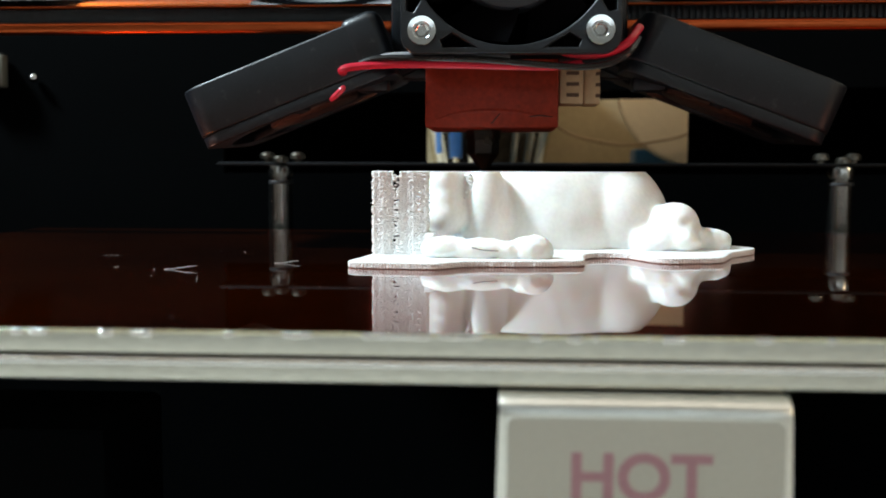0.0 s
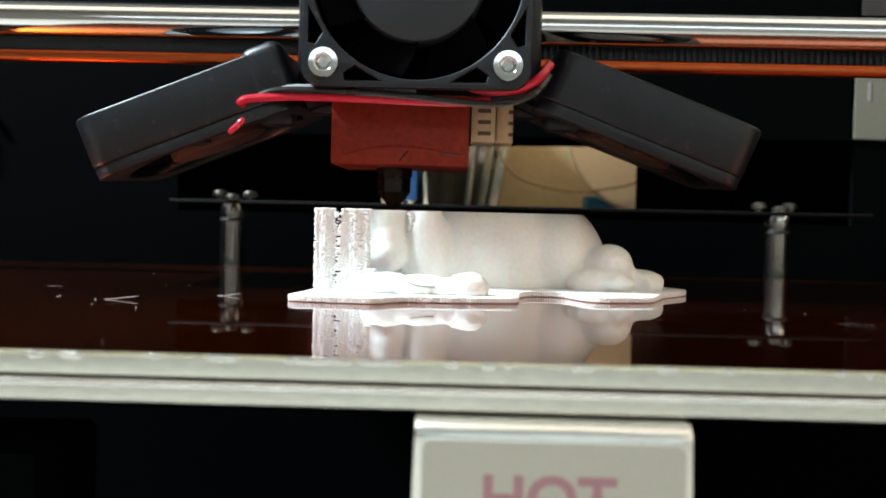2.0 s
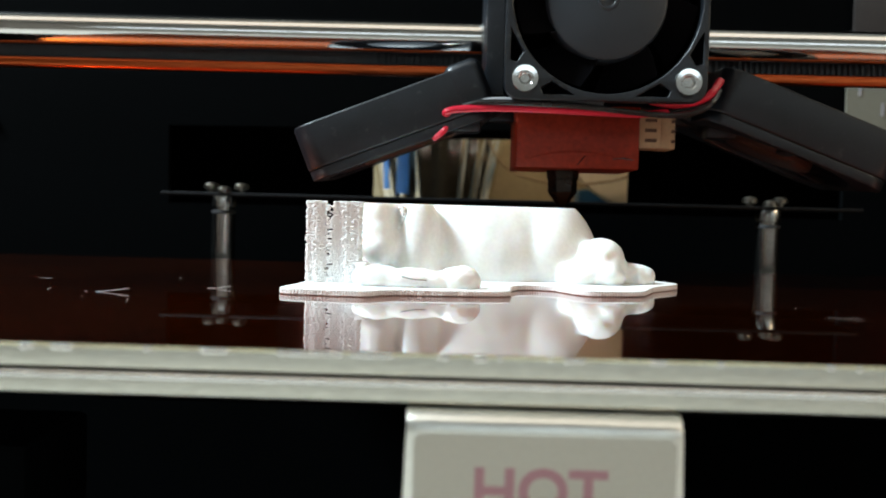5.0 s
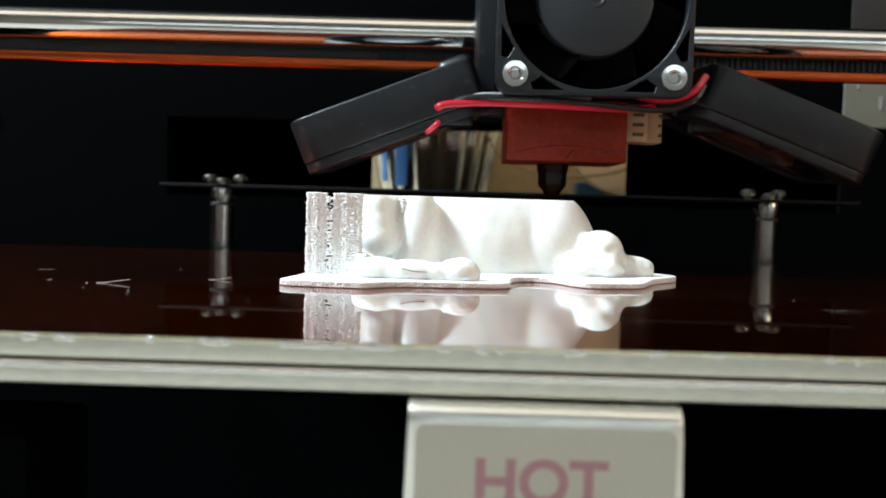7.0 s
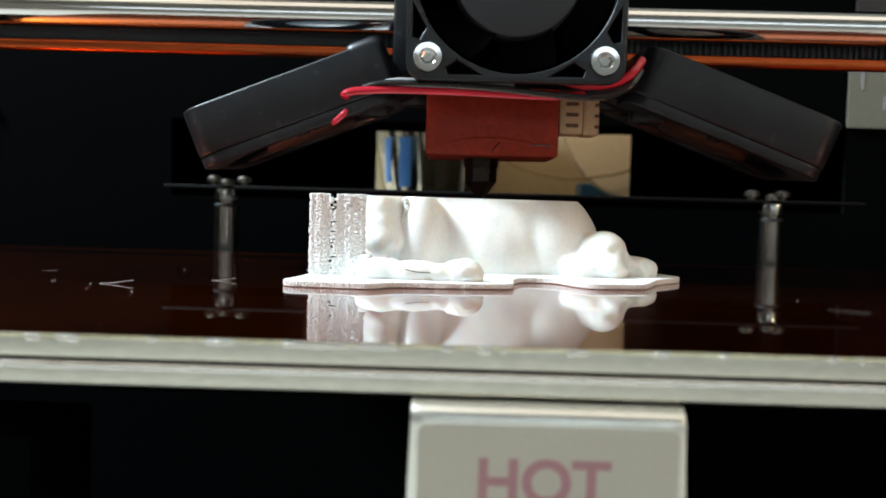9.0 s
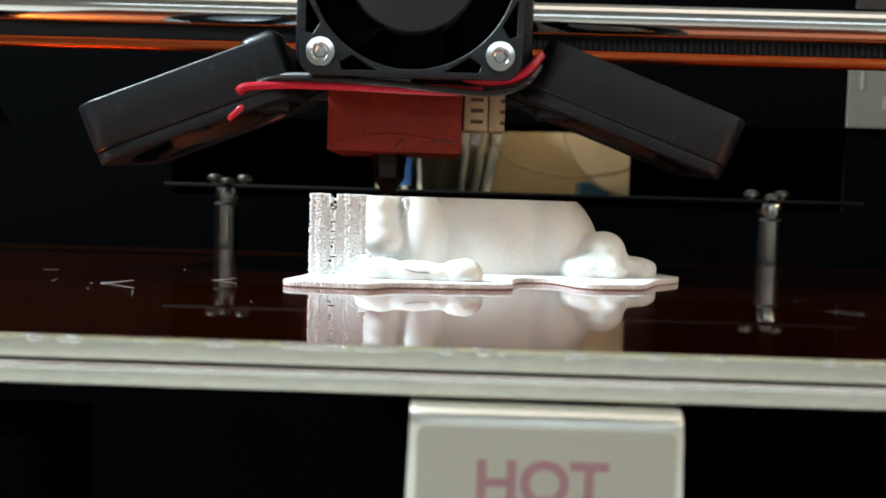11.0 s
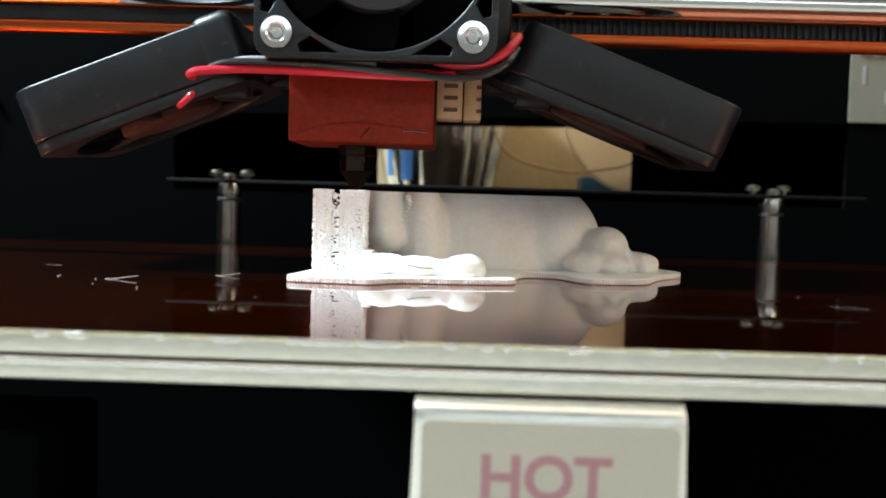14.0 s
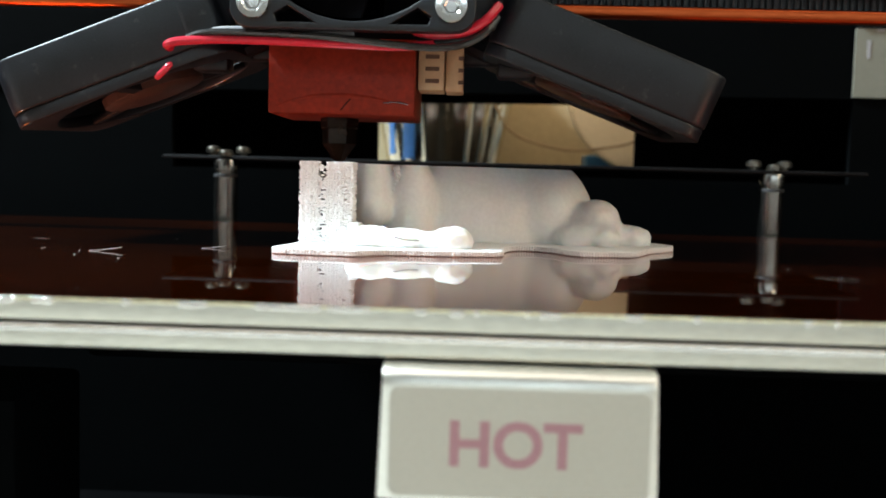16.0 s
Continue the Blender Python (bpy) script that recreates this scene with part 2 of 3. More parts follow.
def machine_frame():
    t = thing("printer_frame", "black sheet-metal printer frame standing on the table", "printer frame")
    # rear panel with its wide opening
    outer = [(-260, -95), (260, -95), (260, 330), (-260, 330)]
    hole = [(-99.5, 14), (109, 14), (109, 40), (-99.5, 38)]
    part("rear_panel", moved(cut_plate([outer, hole], 3), Matrix.Translation((0, 204, 0)) @ UPRIGHT), PANEL_SHADE, t, "rear panel with a wide slot, near-black for the shade inside", 0)
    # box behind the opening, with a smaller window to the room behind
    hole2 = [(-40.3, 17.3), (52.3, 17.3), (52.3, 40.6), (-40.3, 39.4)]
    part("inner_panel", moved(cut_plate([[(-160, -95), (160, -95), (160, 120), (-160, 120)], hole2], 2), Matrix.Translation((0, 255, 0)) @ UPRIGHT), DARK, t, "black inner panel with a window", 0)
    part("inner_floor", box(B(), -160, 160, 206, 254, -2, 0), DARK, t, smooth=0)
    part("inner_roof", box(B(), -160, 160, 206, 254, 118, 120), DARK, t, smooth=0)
    for x in (-260, 257):
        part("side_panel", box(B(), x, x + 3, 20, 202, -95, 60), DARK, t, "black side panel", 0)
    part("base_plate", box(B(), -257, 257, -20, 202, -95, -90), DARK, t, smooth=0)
    part("front_foot", box(B(), -130, -60.5, 20, 40, -90, -15.5, 1), PANEL_SHADE, t, "front foot, near-black for the shade under the bed")
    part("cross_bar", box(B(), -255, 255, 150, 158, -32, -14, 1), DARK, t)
    # little bracket at the far end of the panel
    part("bracket", box(B(), -178, -166.5, 198, 202, 40, 50, 0.6), PAPER, t, "pale plastic bracket")
    part("bracket_screw", ball(B(), (-158, 201, 43), (1.4, 1.2, 1.4), 12), STEEL, t)
    part("rear_cover", box(B(), 109.5, 150, 200.8, 202.3, 61.6, 92, 0.3), BROWN, t, "dark brown cover plate")
    s = thing("paper_label", "cream paper label with small grey writing on the rear panel", "label")
    part("sheet", box(B(), 108.4, 150, 201.6, 202.3, 40.4, 61), PAPER, s, smooth=0)
    for x, z, w, h in ((112, 52, 0.9, 5.5), (119, 46, 1.0, 4), (119.5, 55, 0.7, 3), (114.5, 60, 2.4, 1.0)):
        part("text_bar", box(B(), x, x + w, 201.45, 201.6, z, z + h), INK, s, smooth=0)


def rear_carrier():
    t = thing("standoff_plate", "thin black plate carried on two steel standoffs behind the bed", "bracket")
    part("plate", box(B(), -90.3, 99.8, 165.5, 196, 16.1, 17.1, 0.25), MATT, t, "thin black plate with a worn front edge")
    for x in (-73.5, 75.1):
        bm = turned(B(), [(2.6, -14), (3.2, -13.5), (3.2, 12.2), (2.9, 12.4), (2.9, 12.9), (3.4, 13.1), (3.4, 15.3), (3.2, 16.1)], (x, 168, 0), seg=28)
        post = part("standoff", bm, STANDOFF, t, "dull nickel-plated standoff")
        part("groove", turned(B(), [(3.22, 11.3), (3.3, 11.4), (3.3, 12.0), (3.22, 12.1)], (x, 168, 0), seg=28), RUBBER, post)
        for dx, dy, z in ((-4.2, 3, 18.6), (0.3, -1.0, 17.6), (4.1, 3, 18.6)):
            s = turned(B(), [(1.0, -1.6), (1.0, -0.6), (2.1, -0.5), (2.05, 0.45), (1.5, 1.05), (0.6, 1.25)], (x + dx, 168 + dy, z), seg=18)
            part("screw", s, SCREW, t, "domed nickel screw head")


def back_room():
    w = tagged(part("backdrop", box(B(), -140, 180, 345, 350, -95, 130), TAN, smooth=0), "tan wall of the room behind the machine", "wall", kind="structure")
    p = thing("round_plate", "large round cream plate leaning against the wall", "plate")
    part("dish", turned(B(), [(34.5, 0), (35, 1.2), (34, 2.4), (26, 3.2)], (67, 303, 51), "Y", 64), CERAMIC, p)
    part("rim", turned(B(), [(33.2, -0.3), (33.8, -0.3), (34.2, 0.5), (34.2, 1)], (67, 303, 51), "Y", 64), CERAMIC, p)
    b = thing("blue_box", "dark blue box behind the plate", "box")
    part("carton", box(B(), 42, 80, 312, 330, -95, 24, 1), BLUE, b)
    c = thing("hanging_cord", "thin brown cord hanging in a slack bow", "cord")
    part("cord", tube(B(), [(-4, 299, 60), (4, 299, 40), (10, 299, 32), (20, 299, 27.8), (34, 299, 25.4), (48, 299, 26.6), (62, 299, 30.5), (80, 299, 44)], 0.55), CORD, c)
    j = thing("tin_jar", "tapered polished tin jar with vertical flutes", "jar")
    bm = B()
    seg, rows = 96, [(-95, 16), (0, 19.5), (18, 22.6), (45, 28.4), (70, 31)]
    rings = []
    for z, r in rows:
        rings.append([bm.verts.new((-19 + (r + 0.8 * math.cos(21 * a)) * math.cos(a), 318 + (r + 0.8 * math.cos(21 * a)) * math.sin(a), z)) for a in [2 * math.pi * k / seg for k in range(seg)]])
    for a, b2 in zip(rings, rings[1:]):
        for k in range(seg):
            bm.faces.new((a[k], a[(k + 1) % seg], b2[(k + 1) % seg], b2[k]))
    bm.faces.new(rings[0][::-1])
    bm.faces.new(rings[-1])
    part("can", bm, JAR, j)
    # bright blue reflections on the tin, laid on as coloured strips
    for x0, x1 in ((-40.5, -38.2), (-34.5, -29.5)):
        bm = B()
        n = 5
        r0 = [(x0 + (x1 - x0) * i / n) for i in range(n + 1)]
        lo = [bm.verts.new((x, 318 - math.sqrt(max(1, 23.6 ** 2 - (x + 19) ** 2)) - 1.0, 20 if x > -36 else 22)) for x in r0]
        hi = [bm.verts.new((x, 318 - math.sqrt(max(1, 28.0 ** 2 - (x + 19) ** 2)) - 1.0, 40)) for x in r0]
        for i in range(n):
            bm.faces.new((lo[i], lo[i + 1], hi[i + 1], hi[i]))
        part("blue_reflection", bm, JAR_REFLECTION, j, "blue reflection laid on as a strip")


# ---- heated bed ----
def bed():
    t = thing("heated_bed", "aluminium print bed of two plates covered with amber film", "print bed")
    part("upper_plate", box(B(), -132, 128, 0, 150, -2.35, -0.12, 0.35, 5), ALU, t, "brushed aluminium plate")
    part("lower_plate", box(B(), -132, 128, -0.1, 150, -5.0, -2.68, 0.5, 6), ALU, t, "brushed aluminium plate")
    # added bright strip for the highlight along the lower plate's top edge
    part("edge_highlight", box(B(), -132, 128, -0.2, 0.6, -3.5, -2.7, 0.36, 5), GLINT, t, "added highlight strip on the lower plate's top edge")
    # black filler for the shade in the gap between the plates
    part("gap_shade", box(B(), -130, 126, 1.2, 148, -2.7, -2.3), RUBBER, t, smooth=0)
    part("film", box(B(), -131.8, 127.8, 0.12, 150, -0.118, 0.0), KAPTON, t, "glossy amber polyimide film", 0)
    # cut edge of the film, coloured for its highlight, with glints added as bright bits
    part("film_edge", box(B(), -131, 127, -0.10, 0.3, -0.46, -0.012, 0.2, 5), AMBER_GLINT, t, "amber film edge, lightened for its glint")
    rng = random.Random(4)
    for x0, x1, dense in ((-49, -46.8, 0.9), (-40, -38.2, 0.8), (-34.4, -31.6, 0.9), (-26.8, -15.6, 0.95), (-11.2, -4.8, 0.8), (-2, 30, 0.25), (-70, -50, 0.3)):
        x = x0
        while x < x1:
            w = rng.uniform(0.3, 1.3)
            if rng.random() < dense:
                part("edge_glint", box(B(), x, x + w, -0.24, 0.1, -0.66 - rng.uniform(0, 0.15), -0.03, 0.16, 3), GLINT, t, "added bright glint on the film edge")
            x += w
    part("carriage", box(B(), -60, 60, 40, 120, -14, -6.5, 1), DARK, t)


def hot_tab():
    t = thing("warning_tab", "bent aluminium tab with a grey sticker under the bed edge", "warning sign")
    # the tab hangs just behind the lip of the plates
    t.location, t.scale = (-0.00070, -0.00661, 0.00100), (0.929, 0.929, 0.929)
    bm = B()
    # bent sheet: flat face, rounded shoulder, then back under the bed
    prof = [(4.62, -20.8), (4.62, -9.2)] + [(4.62 + 1.9 * (1 - math.cos(radians(a))), -8.7 + 1.9 * math.sin(radians(a))) for a in range(0, 91, 15)] + [(22, -6.8)]
    rings = []
    for x in (-1, -0.93, 0.93, 1):
        ring = []
        for i, (y, z) in enumerate(prof):
            half = 14.2 + 0.03 * max(0, -8 - z)
            inset = 0.35 if abs(x) == 1 else 0
            ring.append(bm.verts.new((x * half, y + inset, z)))
        rings.append(ring)
    for a, b in zip(rings, rings[1:]):
        for i in range(len(prof) - 1):
            bm.faces.new((a[i], b[i], b[i + 1], a[i + 1]))
    bmesh.ops.recalc_face_normals(bm, faces=bm.faces[:])
    bmesh.ops.solidify(bm, geom=bm.faces[:], thickness=-1.0)
    part("tab", bm, TAB, t, "bent aluminium tab", 50)
    bm = moved(cut_plate([round_rect(27.0, 11.6, 1.1)], 0.12, 0.03), Matrix.Translation((0.05, 4.54, -14.55)) @ UPRIGHT)
    part("sticker", bm, STICKER, t, "grey beige sticker with rounded corners", 0)
    cu = bpy.data.curves.new("word", "FONT")
    cu.body, cu.size, cu.extrude, cu.offset, cu.align_x = "HOT", 1, 0.01, 0.03, "CENTER"
    bm = from_curve(cu)
    xs, ys = [v.co.x for v in bm.verts], [v.co.y for v in bm.verts]
    sx, sy = 13.7 / (max(xs) - min(xs)), 4.95 / (max(ys) - min(ys))
    m = Matrix.Translation((-0.25, 4.46, -14.65)) @ UPRIGHT @ Matrix.Diagonal((sx, sy, 3, 1)) @ Matrix.Translation((-(max(xs) + min(xs)) / 2, -(max(ys) + min(ys)) / 2, 0))
    part("word_hot", moved(bm, m), PINK, t, "the word HOT in faded pink capitals", 0)


def scraps():
    # fine strands, some with one end lifting off the film
    for pts, r in (
            ([(-64.8, 53, 0.05), (-63.4, 53, 0.12), (-61.8, 53.1, 0.34), (-59.8, 53.4, 0.62)], 0.036),
            ([(-50.4, 64, 0.05), (-49, 64, 0.1), (-46.4, 64.2, 0.5)], 0.026),
            ([(-83.5, 75, 0.04), (-82.4, 75.2, 0.05), (-80.8, 75, 0.04)], 0.007),
            ([(43.5, 44.5, 0.06), (46, 43.2, 0.14), (48.5, 41.8, 0.16)], 0.006)):
        t = thing("filament_scrap", "thin pale filament scrap lying on the amber film", "scrap", "filament scraps on the bed")
        part("strand", tube(B(), pts, r, 6, 5), PLA, t)
    rng = random.Random(9)
    bm = B()
    for i in range(34):
        x, y = rng.uniform(-80, 80), rng.uniform(6, 140)
        if -40 < x < 34 and 54 < y < 112:
            continue
        r = rng.uniform(0.03, 0.09)
        bmesh.ops.create_icosphere(bm, subdivisions=1, radius=r, matrix=Matrix.Translation((x, y, r * 0.7)))
    tagged(part("dust_specks", bm, PLA), "pale dust specks on the amber film", "dust", kind="stuff")


# ---- the half-printed model ----
def blobs(bm, items):
    """Many small rounded lumps: centre and three radii each."""
    seed = bmesh.new()
    bmesh.ops.create_icosphere(seed, subdivisions=2, radius=1)
    seed.verts.index_update()
    points = [v.co.copy() for v in seed.verts]
    faces = [[v.index for v in f.verts] for f in seed.faces]
    seed.free()
    for c, r in items:
        vs = [bm.verts.new((c[0] + p.x * r[0], c[1] + p.y * r[1], c[2] + p.z * r[2])) for p in points]
        for f in faces:
            bm.faces.new([vs[i] for i in f])
    return bm


def uneven(bm, pitch, depth, where=lambda p: 1.0):
    """Small dents and swellings of a printed skin."""
    bm.normal_update()
    for v in bm.verts:
        v.co += v.normal * (depth * where(v.co) * noise.noise(v.co * pitch))


def melt(forms, voxel, rounds):
    """Rounded forms run together into one skin."""
    bm = B()
    for c, r in forms:
        ball(bm, c, r, 32 if r[0] > 4.2 else 14)
    me = bpy.data.meshes.new("forms")
    bm.to_mesh(me)
    bm.free()
    ob = new("forms", me)
    rm = ob.modifiers.new("join", "REMESH")
    rm.mode, rm.voxel_size = "VOXEL", voxel
    sm = ob.modifiers.new("soft", "SMOOTH")
    sm.factor, sm.iterations = 0.5, rounds
    dg = bpy.context.evaluated_depsgraph_get()
    dg.update()
    done = bpy.data.meshes.new_from_object(ob.evaluated_get(dg))
    bpy.data.objects.remove(ob)
    bm = B()
    bm.from_mesh(done)
    bpy.data.meshes.remove(done)
    return bm


def half_print():
    t = thing("printed_model", "half-finished white printed model on a raft with a ridged support tower", "printed model")
    rng = random.Random(2)
    front = [(-36.2, 65), (-37.3, 59.5), (-36.6, 57.4), (-33, 56.6), (-28, 56.0), (-23.6, 55.9), (-21, 58.6), (-18, 60.2), (-10, 60.9), (-4, 62), (-1.2, 63), (-0.5, 65.5), (-0.2, 71), (1.5, 76.6), (5.5, 77.6), (8.5, 75.5), (10.5, 71), (13.2, 68), (18, 68.8), (22.5, 70.7), (26, 79), (32.3, 87.7)]
    back = [(31.2, 93), (24, 104), (10, 110), (-12, 110), (-24, 102), (-32, 88), (-35.2, 72)]
    outline = [(p.x, p.y) for p in smooth_points([(x, y, 0) for x, y in front + back + front[:1]], 5)[:-1]]
    part("raft", moved(cut_plate([outline], 1.08, 0.18), Matrix.Translation((0, 0, 0.555))), PLA_ROUGH, t, "flat white raft")
    bm = B()
    for z, r, k in ((0.28, 0.26, 0.48), (0.56, 0.23, 0.48), (0.84, 0.22, 0.48)):
        run = 0.0
        for a, b in zip(outline[:100], outline[1:101]):
            d = math.hypot(b[0] - a[0], b[1] - a[1])
            while run < d:
                f = run / d
                bmesh.ops.create_icosphere(bm, subdivisions=1, radius=r * rng.uniform(0.85, 1.2), matrix=Matrix.Translation((a[0] + (b[0] - a[0]) * f, a[1] + (b[1] - a[1]) * f, z)))
                run += k * rng.uniform(0.85, 1.15)
            run -= d
    tagged(part("bead", bm, PLA_ROUGH, t, "beaded raft edge"), kind="stuff")
    # support tower: knobbly strands stacked layer by layer, with see-through chinks
    bm, knobs = B(), []
    for x0, x1 in ((-34.4, -31.95), (-30.45, -27.95), (-27.05, -26.4)):
        box(bm, x0, x1, 69.12, 71.6, 1.0, 14.75)
    for k in range(51):
        z = 1.2 + k * 0.272
        for c in range(18):
            x = -34.8 + 0.5 * c
            chance = 0.03
            if -31.9 < x < -30.5:
                chance = 0.7 if 12.6 < z < 14.6 else 0.25
            elif -28.0 < x < -27.0:
                chance = 0.3 if 6 < z < 11 else 0.1
            if rng.random() < chance:
                continue
            y = 69.15 + 0.12 * math.sin(2.5 * x) + rng.uniform(-0.08, 0.08)
            knobs.append(((x + rng.uniform(-0.14, 0.14), y, z + rng.uniform(-0.05, 0.05)), (rng.uniform(0.34, 0.46), 0.32, rng.uniform(0.17, 0.22))))
        for i in range(11):
            knobs.append(((-34.75 + rng.uniform(-0.2, 0.15), 69.5 + i * 0.9, z), (0.34, 0.6, 0.2)))
        for i in range(5):
            knobs.append(((-26.3 + rng.uniform(-0.15, 0.3), 69.6 + i * 0.9, z), (0.3, 0.55, 0.2)))
    blobs(bm, knobs)
    tagged(part("support_tower", bm, PLA_ROUGH, t, "knobbly support tower with dark chinks"), kind="stuff")
    # torn strands at the foot of the tower
    bm = B()
    for i in range(30):
        x = rng.uniform(-26.4, -18.5)
        top = 4.7 - 0.26 * (x + 26.4) + rng.uniform(-0.5, 0.2)
        box(bm, x, x + rng.uniform(0.8, 1.6), 65.6 + rng.uniform(-0.3, 0.8), 72, 1.2, top, 0.2, 2)
    tagged(part("support_stub", bm, PLA_ROUGH, t, "low torn support strands"), kind="stuff")
    # rounded forms, cut flat at the layer that is being printed
    bm = melt([((-5.5, 99, 2), (22, 18, 19)), ((-6, 99, 0), (18, 17.6, 20)), ((-24.5, 91, 7), (6.8, 8, 15)),
               ((-24.2, 83.5, 15.5), (3.8, 4.6, 4)), ((-24.0, 82.5, 12.5), (3.5, 4.4, 3.6)), ((-23.8, 81.5, 9.6), (3.4, 4.2, 3.6)), ((-23.5, 80.5, 7.0), (3.6, 3.9, 3.6)), ((-24.5, 85, 12), (4.2, 6, 9)),
               ((-16.8, 84.2, 4.5), (4.8, 5.8, 13)),
               ((7.6, 96, 4), (10.7, 13.0, 13.2)), ((17.5, 86, 5.0), (4.6, 4.8, 4.6)), ((23.8, 87.6, 2.0), (4.5, 4.0, 2.9)),
               ((14.0, 83.2, 2.2), (4.6, 3.6, 3.0)), ((18.2, 82.4, 2.5), (3.6, 3.4, 2.8))], 0.42, 26)
    uneven(bm, 0.22, 0.10)
    uneven(bm, 0.5, 0.42, lambda p: max(0.0, min(1.0, (p.x - 8) / 4)) * max(0.0, min(1.0, (9 - p.z) / 3)))
    # shallow folds in the side of the body
    for v in bm.verts:
        near = max(0.0, 1 - abs(v.co.x + 3) / 12) * max(0.0, min(1.0, (v.co.z - 3) / 6))
        v.co.y -= 0.03 * near * math.sin(1.7 * v.co.x - 0.45 * v.co.z)
    for z, up in ((14.9, 1), (1.0, -1)):
        cut = bmesh.ops.bisect_plane(bm, geom=bm.verts[:] + bm.edges[:] + bm.faces[:], plane_co=(0, 0, z), plane_no=(0, 0, up), clear_outer=True)
        es = [e for e in cut["geom_cut"] if isinstance(e, bmesh.types.BMEdge)]
        bmesh.ops.triangle_fill(bm, edges=es, use_beauty=True)
    part("body", bm, PLA, t, "smooth rounded white body, flat on top", 50)
    rough = []
    for k in range(26):
        z = 8.4 + 0.24 * k
        rough.append(((-19.7 + 0.5 * math.sin(1.1 * z) + rng.uniform(-0.3, 0.3), 81.2 + rng.uniform(-0.2, 0.3), z), (rng.uniform(0.3, 0.6), 0.8, rng.uniform(0.2, 0.4))))
    tagged(part("torn_seam", blobs(B(), rough), PLA_ROUGH, t, "ragged seam down the leg"), kind="stuff")
    bm = melt([((-22.5, 65.8, 2.4), (4.4, 2.6, 2.2)), ((-17, 65.2, 2.2), (6, 2.4, 2.1)), ((-12.5, 65.0, 2.0), (3.5, 2.2, 1.9)),
               ((-8.7, 64.9, 2.2), (3.5, 2.6, 2.7)), ((-10.8, 64.6, 3.6), (0.9, 1.0, 0.9))], 0.25, 5)
    uneven(bm, 0.8, 0.16)
    part("foot", bm, PLA, t, "rounded foot lying on the raft")
    part("stray_hair", tube(B(), [(-18.4, 62.75, 2.9), (-16.5, 62.65, 2.5), (-14.2, 62.75, 2.4)], 0.07, 6), BLACK_WIRE, t, "dark stray thread")


# ---- the gantry and the print head ----
def rotor(parent, m, radius, hub_r, blades, depth):
    """Hub with sticker face and swept blades; spins about its own axis."""
    bm = B()
    turned(bm, [(hub_r - 0.3, depth), (hub_r, depth - 0.4), (hub_r, -depth + 1.2), (hub_r - 0.35, -depth + 0.5), (hub_r - 1.2, -depth + 0.15), (2.2, -depth), (1.9, -depth - 0.3), (1.5, -depth - 0.3), (1.2, -depth + 0.1), (0.7, -depth + 0.3)], (0, 0, 0), "Z", 48)
    hub = part("rotor", bm, HUB, parent, "blue-grey fan hub")
    hub.matrix_local = m
    bm = B()
    rows = []
    for i in range(5):
        r = hub_r - 0.3 + (radius - hub_r + 0.3) * i / 4
        rows.append([])
        for j in range(4):
            a = 0.16 * i / 4 + (j / 3 - 0.5) * 0.72
            rows[-1].append(bm.verts.new((r * math.cos(a), r * math.sin(a), (j / 3 - 0.5) * (depth * 1.3))))
    for p, q in zip(rows, rows[1:]):
        for j in range(3):
            bm.faces.new((p[j], p[j + 1], q[j + 1], q[j]))
    bmesh.ops.recalc_face_normals(bm, faces=bm.faces[:])
    bmesh.ops.solidify(bm, geom=bm.faces[:], thickness=0.5)
    first = part("blade", bm, FAN_SHADE, hub, "swept dark fan blade")
    for k in range(1, blades):
        blade = new("blade", first.data)
        blade.parent = hub
        blade.matrix_local = pose(0, 0, 0, 0, 0, 360 * k / blades)
    return hub


def cap_screw(name, at, parent):
    """Socket-head screw that looks towards -Y."""
    bm = B()
    n = 32
    rings = [(2.3, 0.6, n), (2.75, 0.4, n), (2.75, -0.9, n), (2.55, -1.25, n), (1.62, -1.3, n), (1.5, -1.2, n)]
    vs = []
    for r, y, _ in rings:
        vs.append([bm.verts.new((at[0] + r * math.cos(2 * math.pi * i / n), at[1] + y, at[2] + r * math.sin(2 * math.pi * i / n))) for i in range(n)])
    for depth, rr in ((-1.2, 1.42), (-0.4, 0.95)):
        ring = []
        for i in range(n):
            a = 2 * math.pi * i / n
            s = math.cos(math.pi / 6) / math.cos((a % (math.pi / 3)) - math.pi / 6)
            ring.append(bm.verts.new((at[0] + rr * s * math.cos(a), at[1] + depth, at[2] + rr * s * math.sin(a))))
        vs.append(ring)
    for a, b in zip(vs, vs[1:]):
        for i in range(n):
            bm.faces.new((a[i], a[(i + 1) % n], b[(i + 1) % n], b[i]))
    bm.faces.new(vs[-1])
    bmesh.ops.recalc_face_normals(bm, faces=bm.faces[:])
    return part(name, bm, STEEL, parent, "bright socket-head screw", 30)


def gantry():
    t = thing("x_gantry", "steel guide rod, toothed belt and lower rail of the gantry, orange reflection painted on", "gantry")
    part("guide_rod", rod(B(), (-250, 41, 54.9), (250, 41, 54.9), 4.0, seg=64), CHROME, t, "polished steel guide rod")
    # the rail's orange is the amber bed's reflection, put into its base colour
    part("lower_rail", box(B(), -250, 250, 39.5, 42.5, 45.7, 48.3, 0.9, 3), BED_REFLECTION, t, "thin metal rail with the bed's orange reflection painted on")
    bm = box(B(), -250, 250, 42.9, 43.6, 48.1, 53.5)
    x = -30.0
    while x < 210:
        box(bm, x, x + 0.75, 42.2, 42.95, 48.15, 53.5, 0.2, 1)
        x += 1.4
    part("belt", bm, BELT, t, "black toothed belt")
    for x in (-250, 236):
        part("end_block", box(B(), x, x + 14, 30, 56, 36, 70, 2), BLACK, t, "black end block")
    return t


